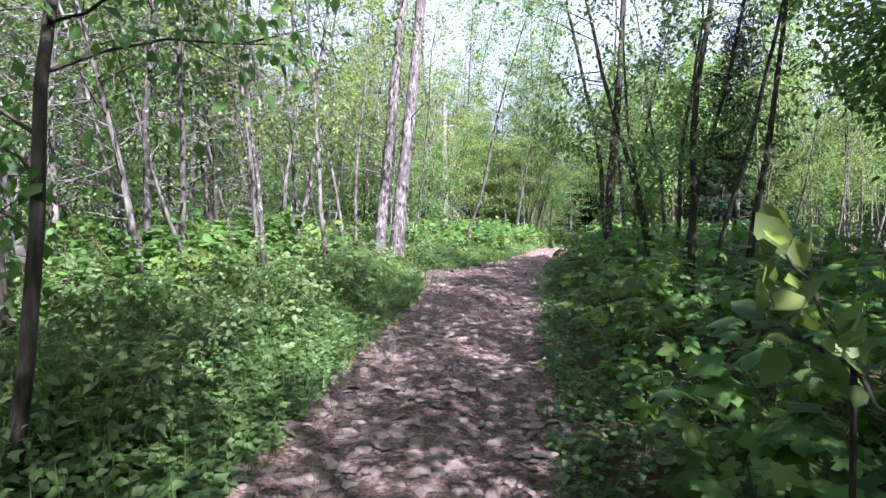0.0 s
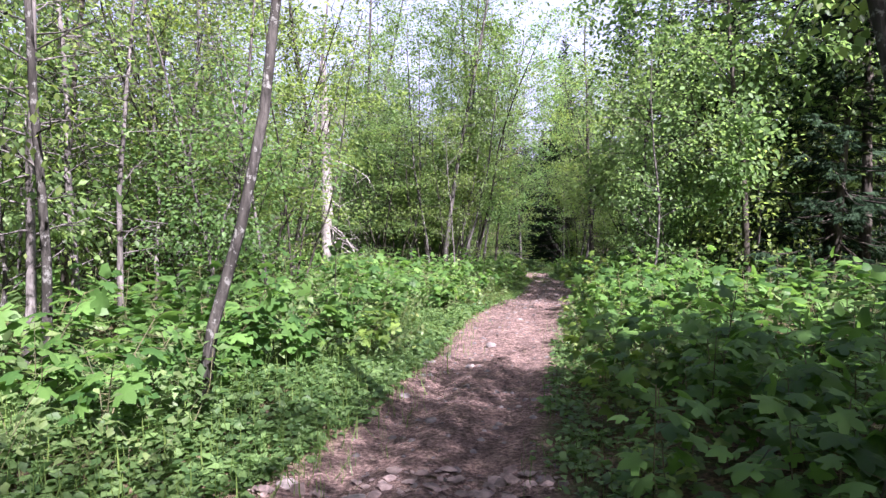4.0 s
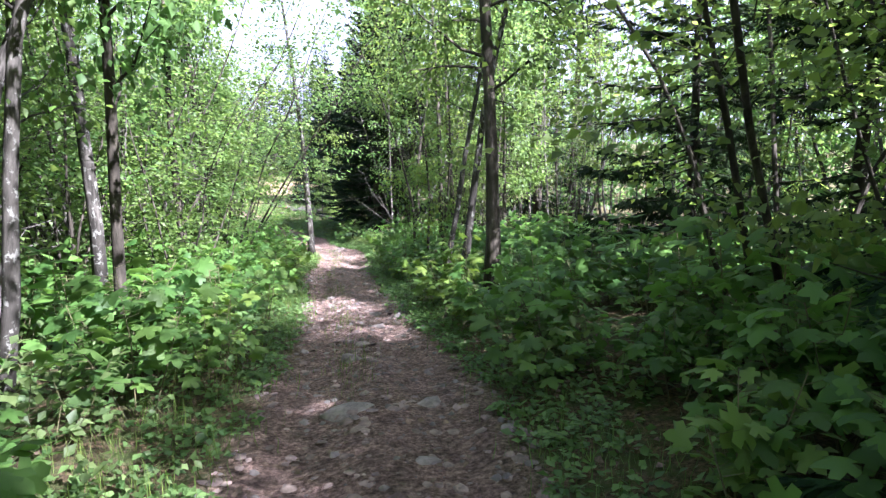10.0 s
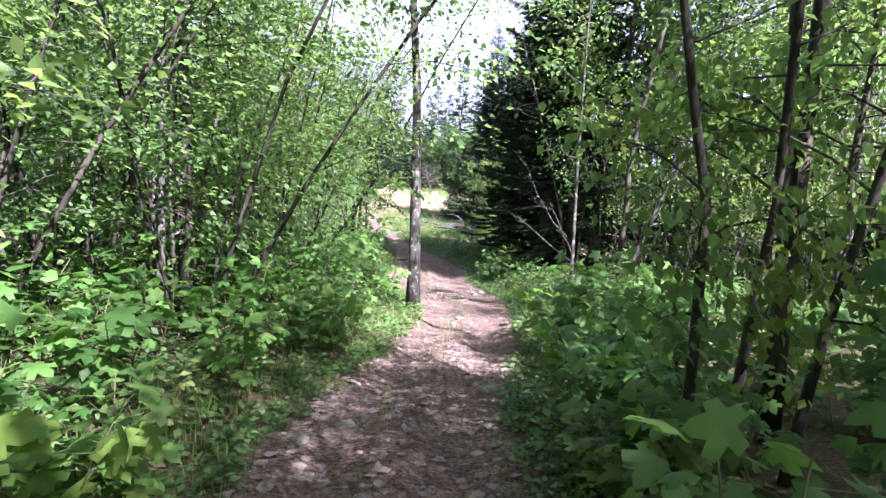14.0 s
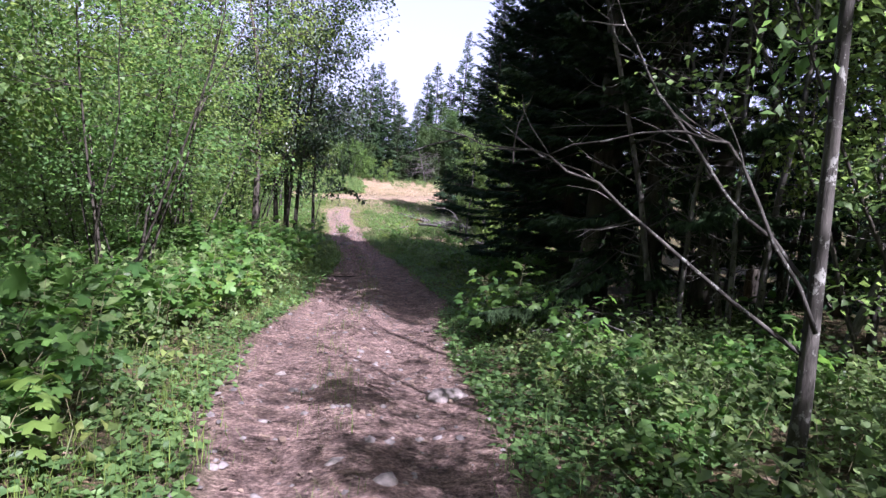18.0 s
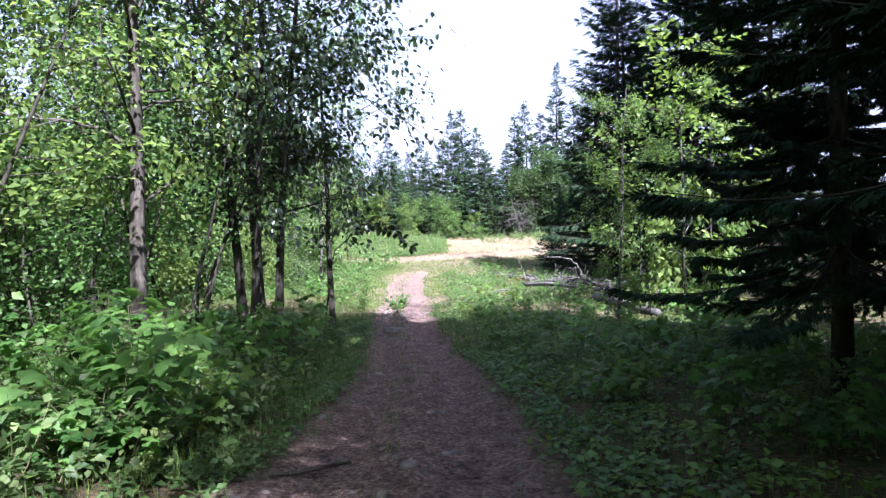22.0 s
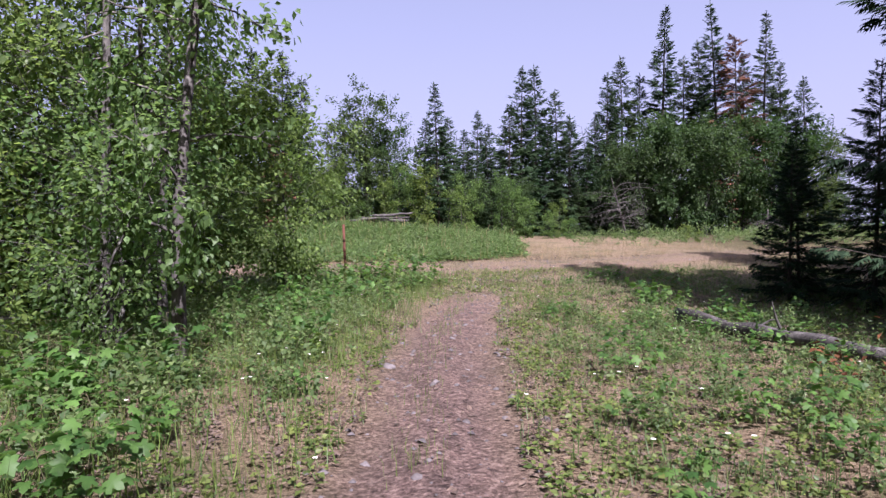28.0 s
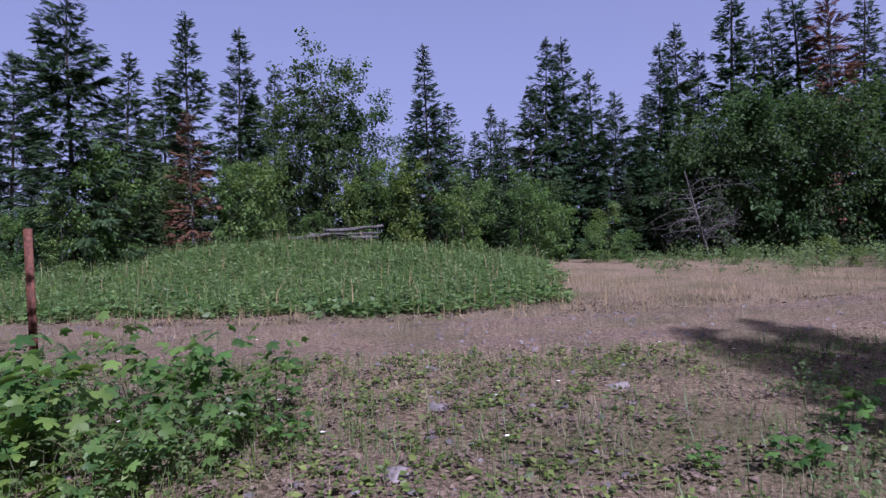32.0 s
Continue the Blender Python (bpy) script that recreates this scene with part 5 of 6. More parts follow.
grass("meadow_grass", "green meadow grass in the clearing", GRASS, 46000, lambda g, n: box_tufts(g, n, 0, 15, 56, 77, 0.13), 0.16, 1.9)
grass("tall_meadow_grass", "tall fresh grass beside the trail in the clearing", GRASS, 9000, lambda g, n: tufts(g, n, 62, 74, -1, 0.3, 4.0, 0.25), 0.22, 1.5)
grass("dry_grass", "dry straw-coloured grass in the clearing", GRASS_DRY, 60000, lambda g, n: box_tufts(g, n, -1, 16, 58, 84, 0.2), 0.12, 3.0)
grass("seed_grass", "pale dry grass along the road", GRASS_DRY, 7000, lambda g, n: patchy(g, n, -3, 16, 77.2, 84.0, 1.2, 46, -0.05), 0.22, 1.3)
grass("road_grass", "dry grass on the strip between the wheel ruts of the road", GRASS_DRY, 5000,
      lambda g, n: (lambda x: (x, road_mid(x) + g.choice([-1.25, 0.0, 0.05, 1.25], n) + g.normal(0, 0.16, n)))(g.uniform(-5, 17, n)), 0.13, 2.0)
grass("mound_grass", "tall green weeds on the mound beyond the road", GRASS, 9000, on_mound, 0.42, 1.0)
grass("mound_stalks", "dry stalks standing in the weeds of the mound", GRASS_DRY, 800, on_mound, 0.48, 0.6)
grass("ridge_grass", "sparse grass on the ridge between the wheel ruts", GRASS, 2200,
      lambda g, n: (lambda y: (sum(trail(y)) / 2 + g.normal(-0.12, 0.1, n), y))(np.repeat(g.uniform(30, 72, n // 10), 10)[:n] + g.normal(0, 0.08, n)), 0.12)


# ---------------------------------------------------------------- things on the ground
def stone_geo(seed, flat=0.5):
    g = np.random.default_rng(seed)
    bm = bmesh.new()
    bmesh.ops.create_icosphere(bm, subdivisions=2, radius=1.0)
    k = g.normal(0, 1, (5, 3))
    for v in bm.verts:
        c = np.array(v.co)
        d = 1 + 0.12 * math.sin(3 * c @ k[0]) + 0.1 * math.sin(2.3 * c @ k[1] + 1)
        for q in k[2:]:
            d = min(d, 0.72 / max(0.05, float(c @ unit(q))))
        v.co = Vector((c[0] * d, c[1] * d * 0.75, c[2] * d * flat))
    me = bpy.data.meshes.new("rock")
    bm.to_mesh(me)
    bm.free()
    me.polygons.foreach_set("use_smooth", np.ones(len(me.polygons), bool))
    me.materials.append(STONE)
    return me


stones = [stone_geo(400 + i, f) for i, f in enumerate((0.35, 0.5, 0.6, 0.3))]


def rock(x, y, size, k, turn, label="grey stone half sunk in the trail", sink=0.2):
    ob = tagged(new("rock", stones[k]), label, "rock", "stones on the trail")
    ob.matrix_basis = pose(x, y, float(height(x, y)) - size * sink, 0, 0, turn) @ Matrix.Scale(size, 4)


for x, y, s in [(6.58, 29.74, 0.22), (7.07, 29.76, 0.13), (10.16, 46.1, 0.16), (8.8, 59.0, 0.2), (11.11, 56.2, 0.22), (6.12, 28.44, 0.13), (5.79, 28.44, 0.1),
                (7.51, 32.47, 0.11), (7.53, 33.8, 0.1), (7.75, 33.35, 0.13), (9.0, 38.8, 0.12), (8.48, 36.6, 0.1), (7.85, 73.6, 0.13), (7.6, 75.6, 0.08),
                (7.84, 74.6, 0.07), (7.55, 72.96, 0.08), (8.07, 72.46, 0.08), (8.98, 75.2, 0.1), (9.22, 52.0, 0.055), (9.42, 51.95, 0.05), (9.7, 51.2, 0.07), (8.26, 61.84, 0.1), (6.31, 29.79, 0.1), (6.71, 28.91, 0.12), (7.26, 29.02, 0.07), (-0.25, 10.05, 0.14), (0.58, 9.4, 0.14), (6.87, 31.0, 0.12), (7.1, 34.6, 0.1)]:
    rock(x, y, s, int(rng.integers(4)), rng.uniform(0, 360))
for _ in range(300):
    y = 74 * rng.uniform() ** 1.5
    l, r = trail(y)
    x = l + (r - l) * rng.beta(1.3, 1.6)
    rock(x, y, 0.02 + 0.075 * rng.uniform() ** 2.5, int(rng.integers(4)), rng.uniform(0, 360))


def litter():
    """Pebbles and fallen leaves past counting."""
    g = np.random.default_rng(21)
    leaves = Geo()
    n = 15000
    y = g.uniform(-1, 75, n)
    l, r = trail(y)
    x = (l + r) / 2 + g.normal(0, 1, n) * (r - l) * 0.75
    keep = (on_trail(x, y) < 0.5) | (g.uniform(0, 1, n) < np.where((y > 21) & (y < 50), 0.6, 0.3))
    x, y, n = x[keep], y[keep], int(keep.sum())
    scatter(leaves, KITE, np.stack([x, y, height(x, y) + 0.008], -1), g.normal(0, 1, (n, 3)) * [1, 1, 0.12], g.normal(0, 0.25, (n, 3)) + [0, 0, 1], g.uniform(0.02, 0.065, n))
    tagged(part("leaf_litter", leaves, LITTER), "brown fallen leaves strewn over the trail", "leaf litter", kind="stuff")
    base = np.array([(0.5, 0, 0), (0.1, 0.45, 0.02), (-0.45, 0.2, 0), (-0.3, -0.4, 0.02), (0.25, -0.42, 0), (0.05, 0.02, 0.35)])
    shard = np.array([(0.55, 0.05, 0.02), (0.12, 0.42, 0.08), (-0.5, 0.25, 0.02), (-0.34, -0.38, 0.1), (0.28, -0.4, 0.05), (0.02, 0.02, 0.2)])
    fan = [(k, (k + 1) % 5, 5) for k in range(5)]
    for name, label, shape, material, n, y0, y1, small, large in [
            ("gravel", "small grey gravel stones on trail and road", base, STONE, 5000, 0, 80, 0.014, 0.06),
            ("road_gravel", "pale gravel in the wheel ruts of the road", base, STONE, 900, 0, 0, 0.014, 0.06),
            ("trail_shards", "earth-coloured flaky stones trodden into the trail", shard, SHARD, 6000, -1, 14, 0.02, 0.1),
            ("trail_shards", "earth-coloured flaky stones trodden into the trail", shard, SHARD, 3500, 22, 40, 0.02, 0.07)]:
        peb = Geo()
        y = g.uniform(y0, y1, n)
        l, r = trail(y)
        x = l + (r - l) * g.uniform(-0.05, 1.05, n)
        if y1 == 0:
            x = g.uniform(-4, 16, n)
            y = road_mid(x) + g.uniform(-1.1, 1.1, n)
        scatter(peb, (shape, fan, None), np.stack([x, y, height(x, y) + 0.001], -1), g.normal(0, 1, (n, 3)) * [1, 1, 0.1], g.normal(0, 0.22, (n, 3)) + [0, 0, 1],
                small + large * g.uniform(0, 1, n) ** 3)
        tagged(part(name, peb, material), label, "gravel", kind="stuff")


litter()


def ground_at(x, y, up=0.0):
    return np.array([x, y, float(height(x, y)) + up])


def log_thing(name, label, a, b, r, stubs=0, seed=0, category="log", group="", wood=None):
    """A fallen trunk with broken stubs."""
    g = np.random.default_rng(500 + seed)
    a, b = np.asarray(a, float), np.asarray(b, float)
    body = Geo()
    n = 9
    s = np.linspace(0, 1, n)[:, None]
    line = a + (b - a) * s + g.normal(0, r * 0.2, (n, 3))
    bow = np.outer(np.sin(s[:, 0] * np.pi), g.normal(0, 0.05, 3) + [0, 0, 0.02]) * np.linalg.norm(b - a)
    line = line + (bow if r < 0.05 else bow * 0.3)
    tube(body, line, r * np.linspace(1.0, 0.6, n) * g.uniform(0.88, 1.1, n), 10, 0.16, g)
    ob = thing(name, label, category, group, Matrix.Translation(a))
    p = part("trunk", body, wood or DEADWOOD, ob, smooth=True)
    p.matrix_parent_inverse = Matrix.Translation(-Vector(a))
    for _ in range(stubs):
        br = Geo()
        k = line[g.integers(1, n - 1)]
        way = g.normal(0, 0.8, 3) + [0, 0, 0.35]
        w = wander(k, way, g.uniform(0.15, 0.5), 5, 0.25, g)
        tube(br, w, np.linspace(r * 0.22, 0.004, 5), 5)
        q = part("branch", br, DEADWOOD, ob)
        q.matrix_parent_inverse = Matrix.Translation(-Vector(a))
    return ob


LG = "weathered fallen logs in the clearing"
log_thing("fallen_log", "long weathered grey log lying in the grass", ground_at(10.72, 69.9, 0.1), ground_at(11.62, 66.9, 0.12), 0.1, 3, 1, group=LG)
log_thing("fallen_log", "thin weathered log propped on stubs", ground_at(11.15, 64.4, 0.2), ground_at(12.05, 62.3, 0.3), 0.05, 6, 2, group=LG, wood=BLEACHED)
log_thing("fallen_log", "thick weathered log under the spruce", ground_at(12.15, 66.0, 0.14), ground_at(13.4, 63.8, 0.2), 0.1, 4, 3, group=LG)
log_thing("fallen_log", "grey log lying among broken branches", ground_at(11.75, 66.4, 0.1), ground_at(12.3, 64.6, 0.2), 0.06, 4, 4, group=LG)
log_thing("fallen_log", "thick grey log beside the saplings", ground_at(12.25, 61.5, 0.12), ground_at(12.75, 59.3, 0.14), 0.09, 3, 7, group=LG)
log_thing("fallen_log", "pale split log in the shaded grass", ground_at(12.2, 58.15, 0.07), ground_at(13.7, 57.6, 0.08), 0.06, 3, 5, group=LG)
log_thing("dead_branch", "bleached branch lying on dry ground", ground_at(10.22, 63.5, 0.02), ground_at(11.1, 63.6, 0.04), 0.022, 2, 6, "branch")
heap = np.random.default_rng(77)
for i in range(46):
    y, a = heap.uniform(61.6, 67.0), heap.uniform(-1.9, -0.2)
    x = 12.75 - 0.2 * (y - 61.6) + heap.uniform(-0.45, 0.7)
    ln, up = heap.uniform(0.4, 1.3), heap.uniform(0.03, 0.3)
    log_thing("dead_branch", "broken grey branch in the heap of fallen wood", ground_at(x, y, up), ground_at(x + ln * math.cos(a), y + ln * math.sin(a), up * 0.5 + heap.uniform(0, 0.12)),
              heap.uniform(0.009, 0.03), int(heap.integers(1, 4)), 40 + i, "branch", "heap of broken branches")
log_thing("stick", "curved pale stick lying on the trail", ground_at(0.7, 11.95, 0.02), ground_at(0.76, 12.4, 0.025), 0.019, 0, 8, "stick")
log_thing("stick", "dark broken stick lying across the trail edge", ground_at(8.68, 53.1, 0.01), ground_at(9.25, 53.42, 0.02), 0.016, 1, 9, "stick", wood=BARK_DARK)


def big_trunk(name, label, x, y, h, r, bark, tilt, seed, limbs, curl=0.0, category="tree", thick=1.0):
    """An old trunk with furrowed bark and dead limbs."""
    g = np.random.default_rng(seed)
    ob = thing(name, label, category, "", pose(x, y, float(height(x, y)), tilt[0], tilt[1], 0))
    body = Geo()
    n, sides = 70, 26
    coarse = wander((0, 0, -0.2), (0, 0, 1), h, 12, 0.02, g, 0.02)
    f = np.linspace(0, 1, n) ** 1.3
    line = np.stack([np.interp(f, np.linspace(0, 1, 12), coarse[:, k]) for k in range(3)], -1)
    rad = r * (1 - 0.6 * f) * (1 + 0.45 * np.exp(-f * 24))
    ang = np.linspace(0, 2 * np.pi, sides, endpoint=False)
    ridge = 0
    for k in range(7):
        ridge = ridge + np.abs(np.sin(ang[None, :] * g.integers(2, 9) + f[:, None] * g.uniform(8, 40) * (1 + 0.4 * np.sin(f[:, None] * 30 + k)) + g.uniform(0, 6)))
    rad = rad[:, None] * (0.86 + 0.04 * ridge + g.uniform(-0.03, 0.03, (n, sides)))
    v = line[:, None] + np.stack([np.cos(ang), np.sin(ang), 0 * ang], -1)[None] * rad[..., None]
    i, j = np.meshgrid(np.arange(n - 1), np.arange(sides), indexing="ij")
    q = (j + 1) % sides
    top = n * sides
    body.add(np.concatenate([v.reshape(-1, 3), line[-1:] + [[0, 0, 0.05]]]), [((n - 1) * sides + k, (n - 1) * sides + (k + 1) % sides, top) for k in range(sides)],
             np.stack([i * sides + j, i * sides + q, (i + 1) * sides + q, (i + 1) * sides + j], -1).reshape(-1, 4))
    part("trunk", body, bark, ob)
    if bark is BARK_SHAGGY:
        flakes = Geo()
        m = 420
        t, b = g.uniform(0.02, 0.75, m), g.uniform(0, 6.28, m)
        out = np.stack([np.cos(b), np.sin(b), 0 * b], -1)
        p = np.stack([np.interp(t, f, line[:, c]) for c in range(3)], -1) + out * (r * (1.02 - 0.6 * t))[:, None]
        scatter(flakes, STRIP, p, out * 0.16 + g.normal(0, 0.1, (m, 3)) + np.stack([0 * b, 0 * b, g.choice([-1.0, 1.0], m)], -1), out, g.uniform(0.05, 0.14, m))
        tagged(part("loose_bark", flakes, FLAKE, ob), "peeling grey bark plates", kind="stuff")
    for _ in range(limbs):
        br = Geo()
        t = g.uniform(0.2, 0.85)
        k = np.array([np.interp(t, f, line[:, c]) for c in range(3)])
        b = g.uniform(0, 6.28)
        w = wander(k, (math.cos(b), math.sin(b), 0.35), g.uniform(0.6, 1.7) * thick ** 0.5, 7, 0.14, g, -curl)
        tube(br, w, np.linspace(0.016 * thick, 0.003 * thick, 7), 5)
        for _ in range(6):
            p = w[g.integers(2, 7)]
            tw = wander(p, g.normal(0, 0.6, 3) + [0, 0, -1.5 * curl], g.uniform(0.25, 0.8), 4, 0.2, g, -curl)
            tube(br, tw, np.linspace(0.006, 0.002, 4) * thick ** 0.7, 3)
        part("dead_limb", br, BLEACHED if thick > 1 else DEADWOOD, ob)
    return ob


def dead_bough(label, pts, r, seed, wood=BARK_GREY, group="dead branches slanting over the trail", twigs=1.0):
    """A thin bare bough, bent, with side twigs."""
    g = np.random.default_rng(seed)
    pts = np.asarray(pts, float)
    ob = thing("dead_branch", label, "branch", group, Matrix.Translation(pts[0]))
    u = np.linspace(0, 1, 14)
    line = np.stack([np.interp(u, np.linspace(0, 1, len(pts)), pts[:, c]) for c in range(3)], -1)
    line = (line + np.roll(line, 1, 0) + np.roll(line, -1, 0)) / 3
    line[0], line[-1] = pts[0], pts[-1]
    line = line + g.normal(0, 0.012, line.shape)
    geos = [Geo()]
    tube(geos[0], line, np.linspace(r, 0.003, 14), 6)
    for _ in range(7):
        k = g.integers(4, 14)
        tw = wander(line[k], unit(line[-1] - line[0]) + g.normal(0, 0.6, 3), g.uniform(0.15, 0.5) * twigs, 5, 0.2, g)
        geos.append(Geo())
        tube(geos[-1], tw, np.linspace(0.005, 0.0015, 5), 3)
    for n, geo in enumerate(geos[1:]):
        part("twig", geo, wood, ob).matrix_parent_inverse = Matrix.Translation(-Vector(pts[0]))
    part("bough", geos[0], wood, ob).matrix_parent_inverse = Matrix.Translation(-Vector(pts[0]))


big_trunk("old_tree", "old tree with pale shaggy peeling bark", -0.97, 11.92, 9.0, 0.125, BARK_SHAGGY, (0, 4), 601, 9)
big_trunk("old_tree", "grey leaning trunk beside the shaggy tree", -1.25, 11.4, 8.0, 0.1, BARK_SHAGGY, (0, 4), 602, 5)
big_trunk("dead_snag", "bleached dead trunk with drooping bare limbs", -0.1, 28.6, 6.5, 0.2, BLEACHED, (0, 2), 603, 18, 0.3, thick=2.0)
big_trunk("old_tree", "old dark broken trunk among the bushes", 3.2, 12.4, 6.5, 0.095, BARK_DARK, (0, 2), 607, 6)
big_trunk("dead_snag", "short pale broken pole beside the shaggy tree", -0.68, 12.35, 1.0, 0.022, DEADWOOD, (0, 5), 608, 0)
big_trunk("dead_snag", "pale broken stump with tangled grey twigs", *afar(37.5, 19), 1.3, 0.07, DEADWOOD, (0, 0), 604, 22, 0.3)
big_trunk("dead_snag", "dead tree with drooping bare grey branches", *afar(23.2, 18.5), 2.9, 0.045, DEADWOOD, (6, -14), 606, 34, 0.1)
big_trunk("stump", "old broken stump in the shade of the spruces", 12.2, 49.3, 1.0, 0.34, BARK_GREY, (0, 0), 605, 0, category="stump")


def post():
    """A rusty steel fence post with a T section."""
    x, y = 5.0, 74.65
    ob = thing("steel_post", "rusty steel fence post standing in the grass", "post", "", pose(x, y, float(height(x, y)), 1, -1.5, 20))
    g = Geo()
    h, w, d, t = 1.16, 0.055, 0.05, 0.008
    for x0, x1, y0, y1 in [(-w / 2, w / 2, 0, t), (-t / 2, t / 2, t, d)]:
        v = [(a, b, c) for c in (-0.2, h) for a, b in ((x0, y0), (x1, y0), (x1, y1), (x0, y1))]
        g.add(v, None, [(0, 3, 2, 1), (4, 5, 6, 7), (0, 1, 5, 4), (1, 2, 6, 5), (2, 3, 7, 6), (3, 0, 4, 7)])
    part("post", g, RUST, ob)


post()
for i in range(7):
    x, y = afar(-12.4 + 0.5 * (i % 4), 17.0)
    a = ground_at(x - 0.5 + 0.12 * i, y + 0.25 * (i % 3), 0.16 + 0.12 * (i // 3))
    log_thing("cut_log", "weathered pole in a heap on the mound", a, a + np.array([1.7, 0.35 * math.sin(i * 2), 0.1 * math.cos(i)]), 0.06, 0, 20 + i, group="heap of weathered poles")


def leaf_branch(name, label, pts, leaves, size, material, seed, hang=0.6, r=0.008):
    """One leafy bough: a bent stem with single leaves."""
    g = np.random.default_rng(seed)
    pts = np.asarray(pts, float)
    ob = thing(name, label, "branch", "", Matrix.Translation(pts[0]))
    u = np.linspace(0, 1, 12)
    k = np.linspace(0, 1, len(pts))
    line = np.stack([np.interp(u, k, pts[:, c]) for c in range(3)], -1) + g.normal(0, 0.008, (12, 3))
    stem, leaf = Geo(), Geo()
    tube(stem, line, np.linspace(r, 0.002, 12), 5)
    v = g.uniform(0.35, 1, leaves)
    at = np.stack([np.interp(v, u, line[:, c]) for c in range(3)], -1)
    d = unit(pts[-1] - pts[0])
    way = d * 0.5 + g.normal(0, 0.6, (leaves, 3)) + [0, 0, -hang]
    for p, w in zip(at, way):
        stem.add([p - [0, 0, 0.001], p + [0, 0, 0.001], p + unit(w) * 0.03], [(0, 1, 2)])
    scatter(leaf, OVAL, at + unit(way) * 0.03, way, g.normal(0, 0.6, (leaves, 3)) + [0, 0, 1], size * g.uniform(0.7, 1.2, leaves))
    for n, geo, m in (("stem", stem, BARK_DARK), ("foliage", leaf, material)):
        part(n, geo, m, ob).matrix_parent_inverse = Matrix.Translation(-Vector(pts[0]))
    return ob


leaf_branch("sapling", "slim sapling leaning towards the trail with pale leaves", [ground_at(0.95, 1.20, -0.03), ground_at(0.83, 1.10, 0.82), ground_at(0.78, 1.14, 0.91), ground_at(0.71, 1.17, 0.98), ground_at(0.62, 1.20, 1.02)],
            22, 0.085, LEAF_SMALL, 701, 0.1)
leaf_branch("sapling", "slim sapling with pale leaves beside a leaning one", [ground_at(0.95, 1.20, -0.03), ground_at(0.78, 1.16, 0.90), ground_at(0.74, 1.20, 1.04), ground_at(0.69, 1.23, 1.13), ground_at(0.64, 1.24, 1.17)],
            14, 0.09, LEAF_SMALL, 704, 0.0)
leaf_branch("sapling", "slim sapling with pale young leaves beside the trail", [ground_at(0.95, 17.6, -0.03), ground_at(1.0, 17.7, 0.9), ground_at(1.1, 17.75, 1.9)], 22, 0.11, LEAF_SMALL, 702, 0.3)
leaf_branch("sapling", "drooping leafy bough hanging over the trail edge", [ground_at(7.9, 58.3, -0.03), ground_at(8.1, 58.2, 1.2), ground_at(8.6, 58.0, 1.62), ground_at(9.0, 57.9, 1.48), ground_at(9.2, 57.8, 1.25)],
            90, 0.105, LEAF_SHADED, 703, 1.0, 0.014)
big_trunk("dead_spruce", "dark spruce trunk with brown dead lower branches", 12.45, 49.7, 9.0, 0.2, BARK_DARK, (0, 0), 610, 14, 0.12)
dead_bough("thin bleached dead branch slanting from a young tree", [ground_at(11.32, 44.05, 0.62), ground_at(10.75, 44.3, 1.15), ground_at(10.35, 44.5, 1.5), ground_at(9.95, 44.6, 1.62)], 0.0115, 711)
dead_bough("thin bleached dead branch slanting from a young tree", [ground_at(11.32, 44.05, 0.9), ground_at(10.85, 44.4, 1.6), ground_at(10.6, 44.8, 2.4)], 0.011, 712)
dead_bough("thin grey dead branch hanging in the bushes", [ground_at(11.3, 44.0, 0.75), ground_at(11.0, 44.2, 1.5), ground_at(10.7, 44.3, 1.62), ground_at(10.2, 44.7, 1.5)], 0.01, 713)
for i, (x, y, a) in enumerate([(11.9, 46.9, 2.6), (12.2, 47.5, 3.0), (12.5, 47.3, 2.2), (12.0, 47.9, 2.9), (12.7, 47.8, 3.4)]):
    dead_bough("bleached dead branch lying in the shrubs", [ground_at(x, y, 0.28), ground_at(x + 0.4 * math.cos(a), y + 0.3 * math.sin(a), 0.4), ground_at(x + 0.9 * math.cos(a), y + 0.8 * math.sin(a), 0.22)], 0.01, 720 + i)
HB = "heap of broken branches"
dead_bough("bleached branch arching over the fallen wood", [ground_at(12.95, 62.3, 0.0), ground_at(12.75, 62.5, 0.3), ground_at(12.4, 62.9, 0.45), ground_at(12.1, 63.2, 0.3), ground_at(11.75, 63.5, 0.12)], 0.026, 731, BLEACHED, HB, 0.4)
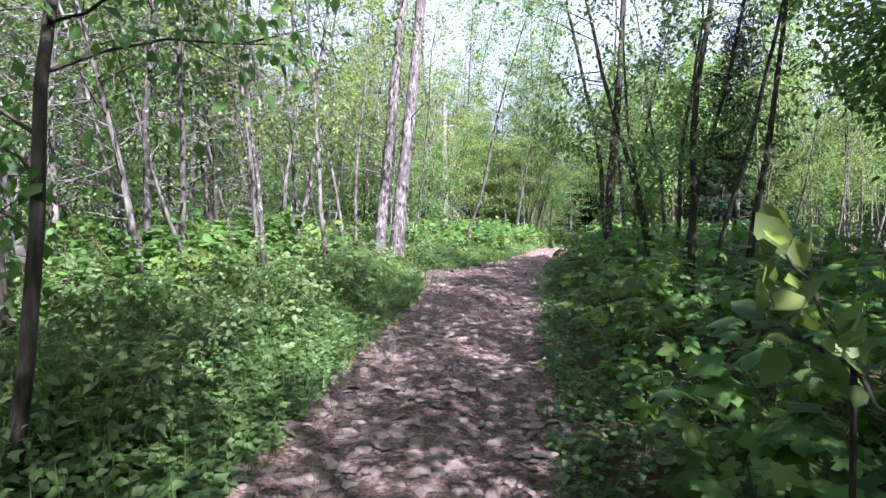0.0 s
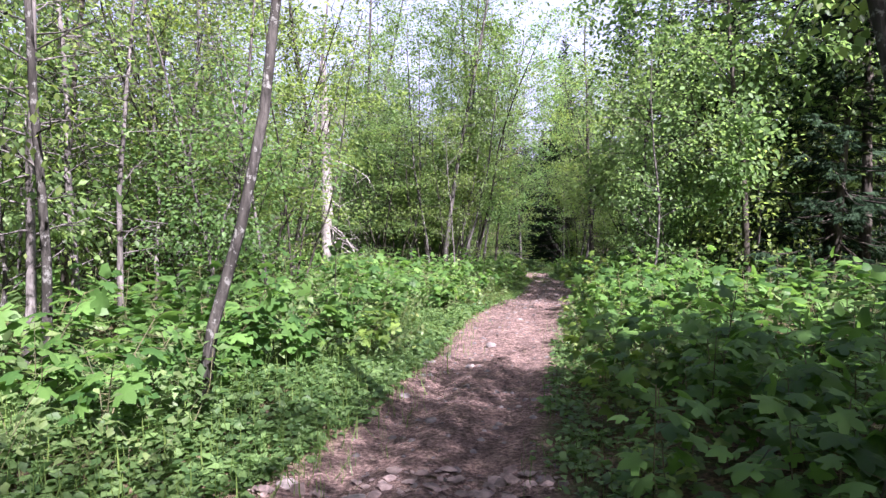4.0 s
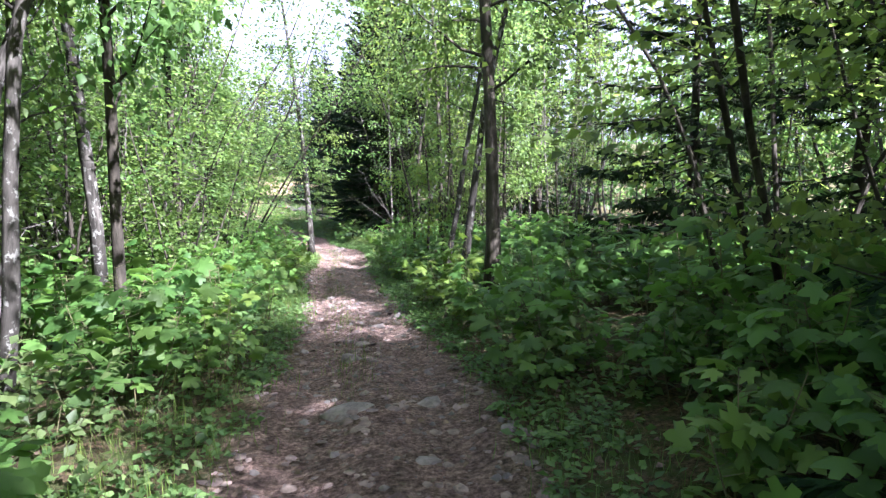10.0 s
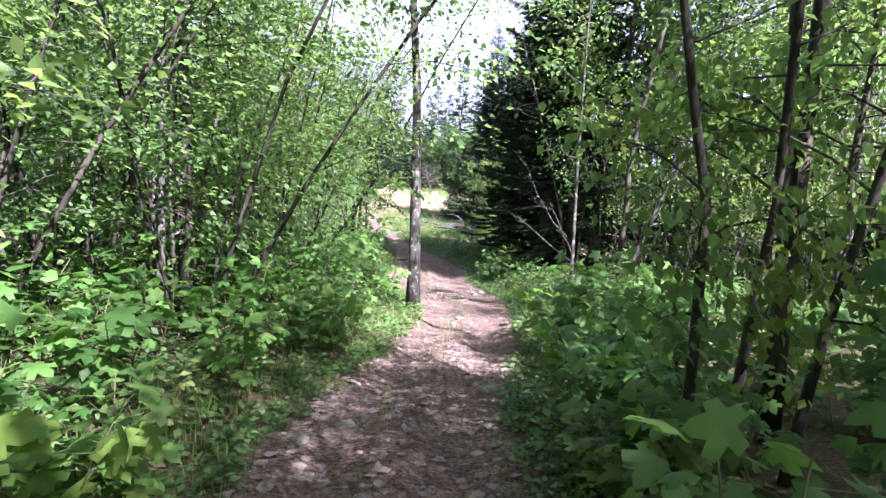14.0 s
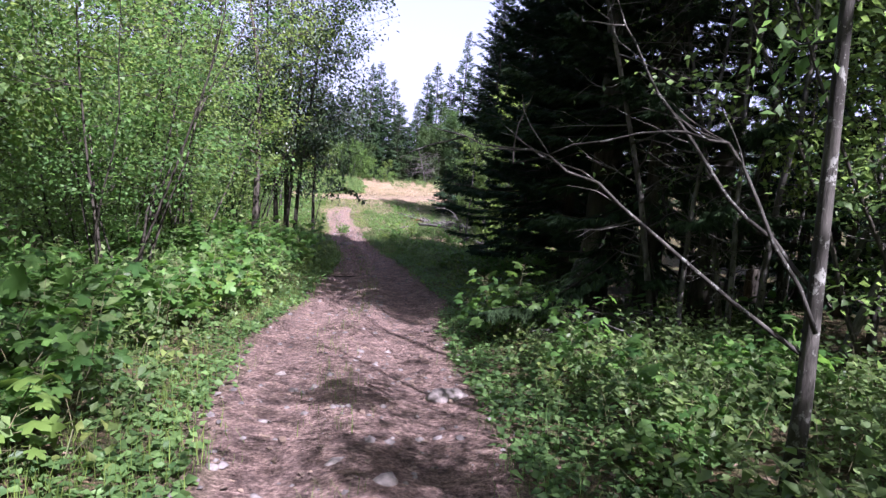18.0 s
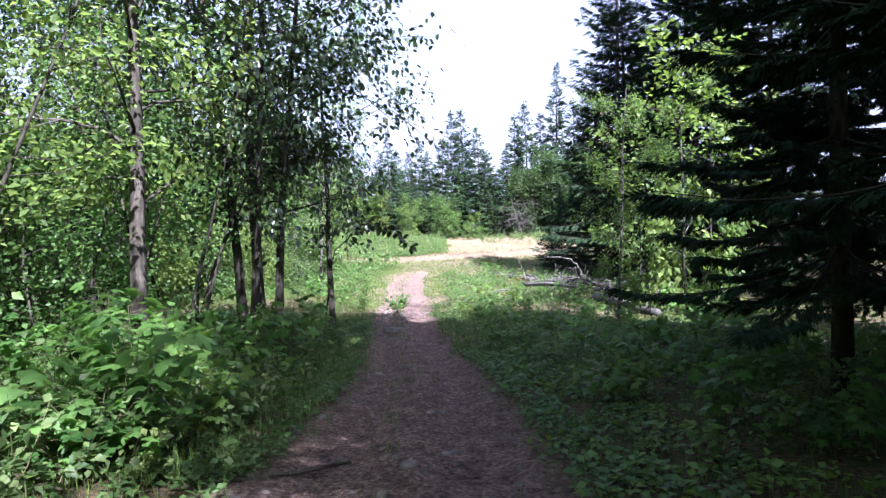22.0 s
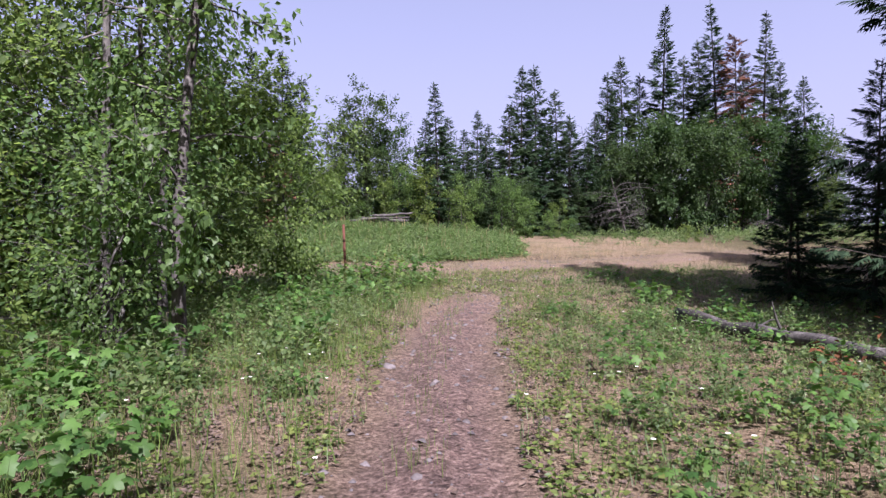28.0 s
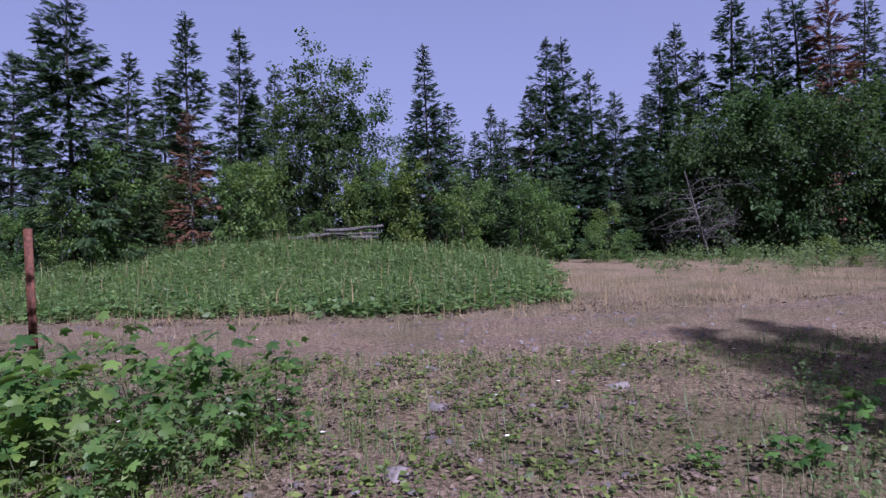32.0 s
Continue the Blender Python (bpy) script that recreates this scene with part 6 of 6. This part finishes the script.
dead_bough("bare branch rising from a log and bending over", [ground_at(12.62, 65.0, 0.1), ground_at(12.6, 65.0, 0.5), ground_at(12.4, 65.05, 0.72), ground_at(12.1, 65.1, 0.8), ground_at(11.75, 65.15, 0.8)], 0.016, 732, BLEACHED, HB, 0.4)
dead_bough("short broken branch standing in the fallen wood", [ground_at(12.75, 61.6, 0.0), ground_at(12.8, 61.7, 0.2), ground_at(12.9, 61.8, 0.42)], 0.026, 733, BLEACHED, HB, 0.4)
dead_bough("thin forked dead branch standing in the grass", [ground_at(11.45, 66.2, 0.0), ground_at(11.35, 66.25, 0.3), ground_at(11.22, 66.3, 0.62)], 0.014, 734, BLEACHED, HB, 0.4)
for i in range(6):
    dead_bough("grey root tangled at the end of a log", [ground_at(12.1, 64.4, 0.05), ground_at(12.1 + 0.08 * math.cos(i), 64.4 + 0.08 * math.sin(i), 0.2), ground_at(12.1 + 0.2 * math.cos(i * 1.7), 64.4 + 0.2 * math.sin(i * 1.7), 0.2 + 0.03 * i)],
               0.013, 740 + i, DEADWOOD, HB, 0.35)
withered = Kind("dead_shrub", "small withered shrub with brown leaves in the grass", "shrub", "", small_plant(330, 0.5, 90, 0.06), DEADWOOD, NEEDLE_DEAD, ("stem", "foliage"))
withered.set(11.1, 66.35, 30, 1.0)


def flowers(name, label, material, count, x0, x1, y0, y1, size, seed):
    g = np.random.default_rng(seed)
    geo = Geo()
    x, y = clear_of_trail(g.uniform(x0, x1, count), g.uniform(y0, y1, count), 0.3)
    top = np.stack([x, y, height(x, y) + g.uniform(0.06, 0.22, len(x))], -1)
    for k in range(6):
        a = k * math.pi / 3 + g.uniform(0, 0.3, len(x))
        scatter(geo, KITE, top, np.stack([np.cos(a), np.sin(a), 0.25 + 0 * a], -1), np.tile([0, 0, 1.0], (len(x), 1)), size)
    tagged(part(name, geo, material), label, "flowers", kind="stuff")


flowers("white_flowers", "tiny white flowers in the dry grass", PETAL, 160, 3.5, 13, 64, 76.5, 0.016, 801)
PETAL_PURPLE = plain_material("purple_petal", (0.28, 0.16, 0.36), (0.4, 0.26, 0.48), 5.0, 0.6, 0.0)
flowers("purple_flowers", "small pale purple flowers in the weeds", PETAL_PURPLE, 60, 4.6, 6.6, 70.5, 73.5, 0.016, 802)
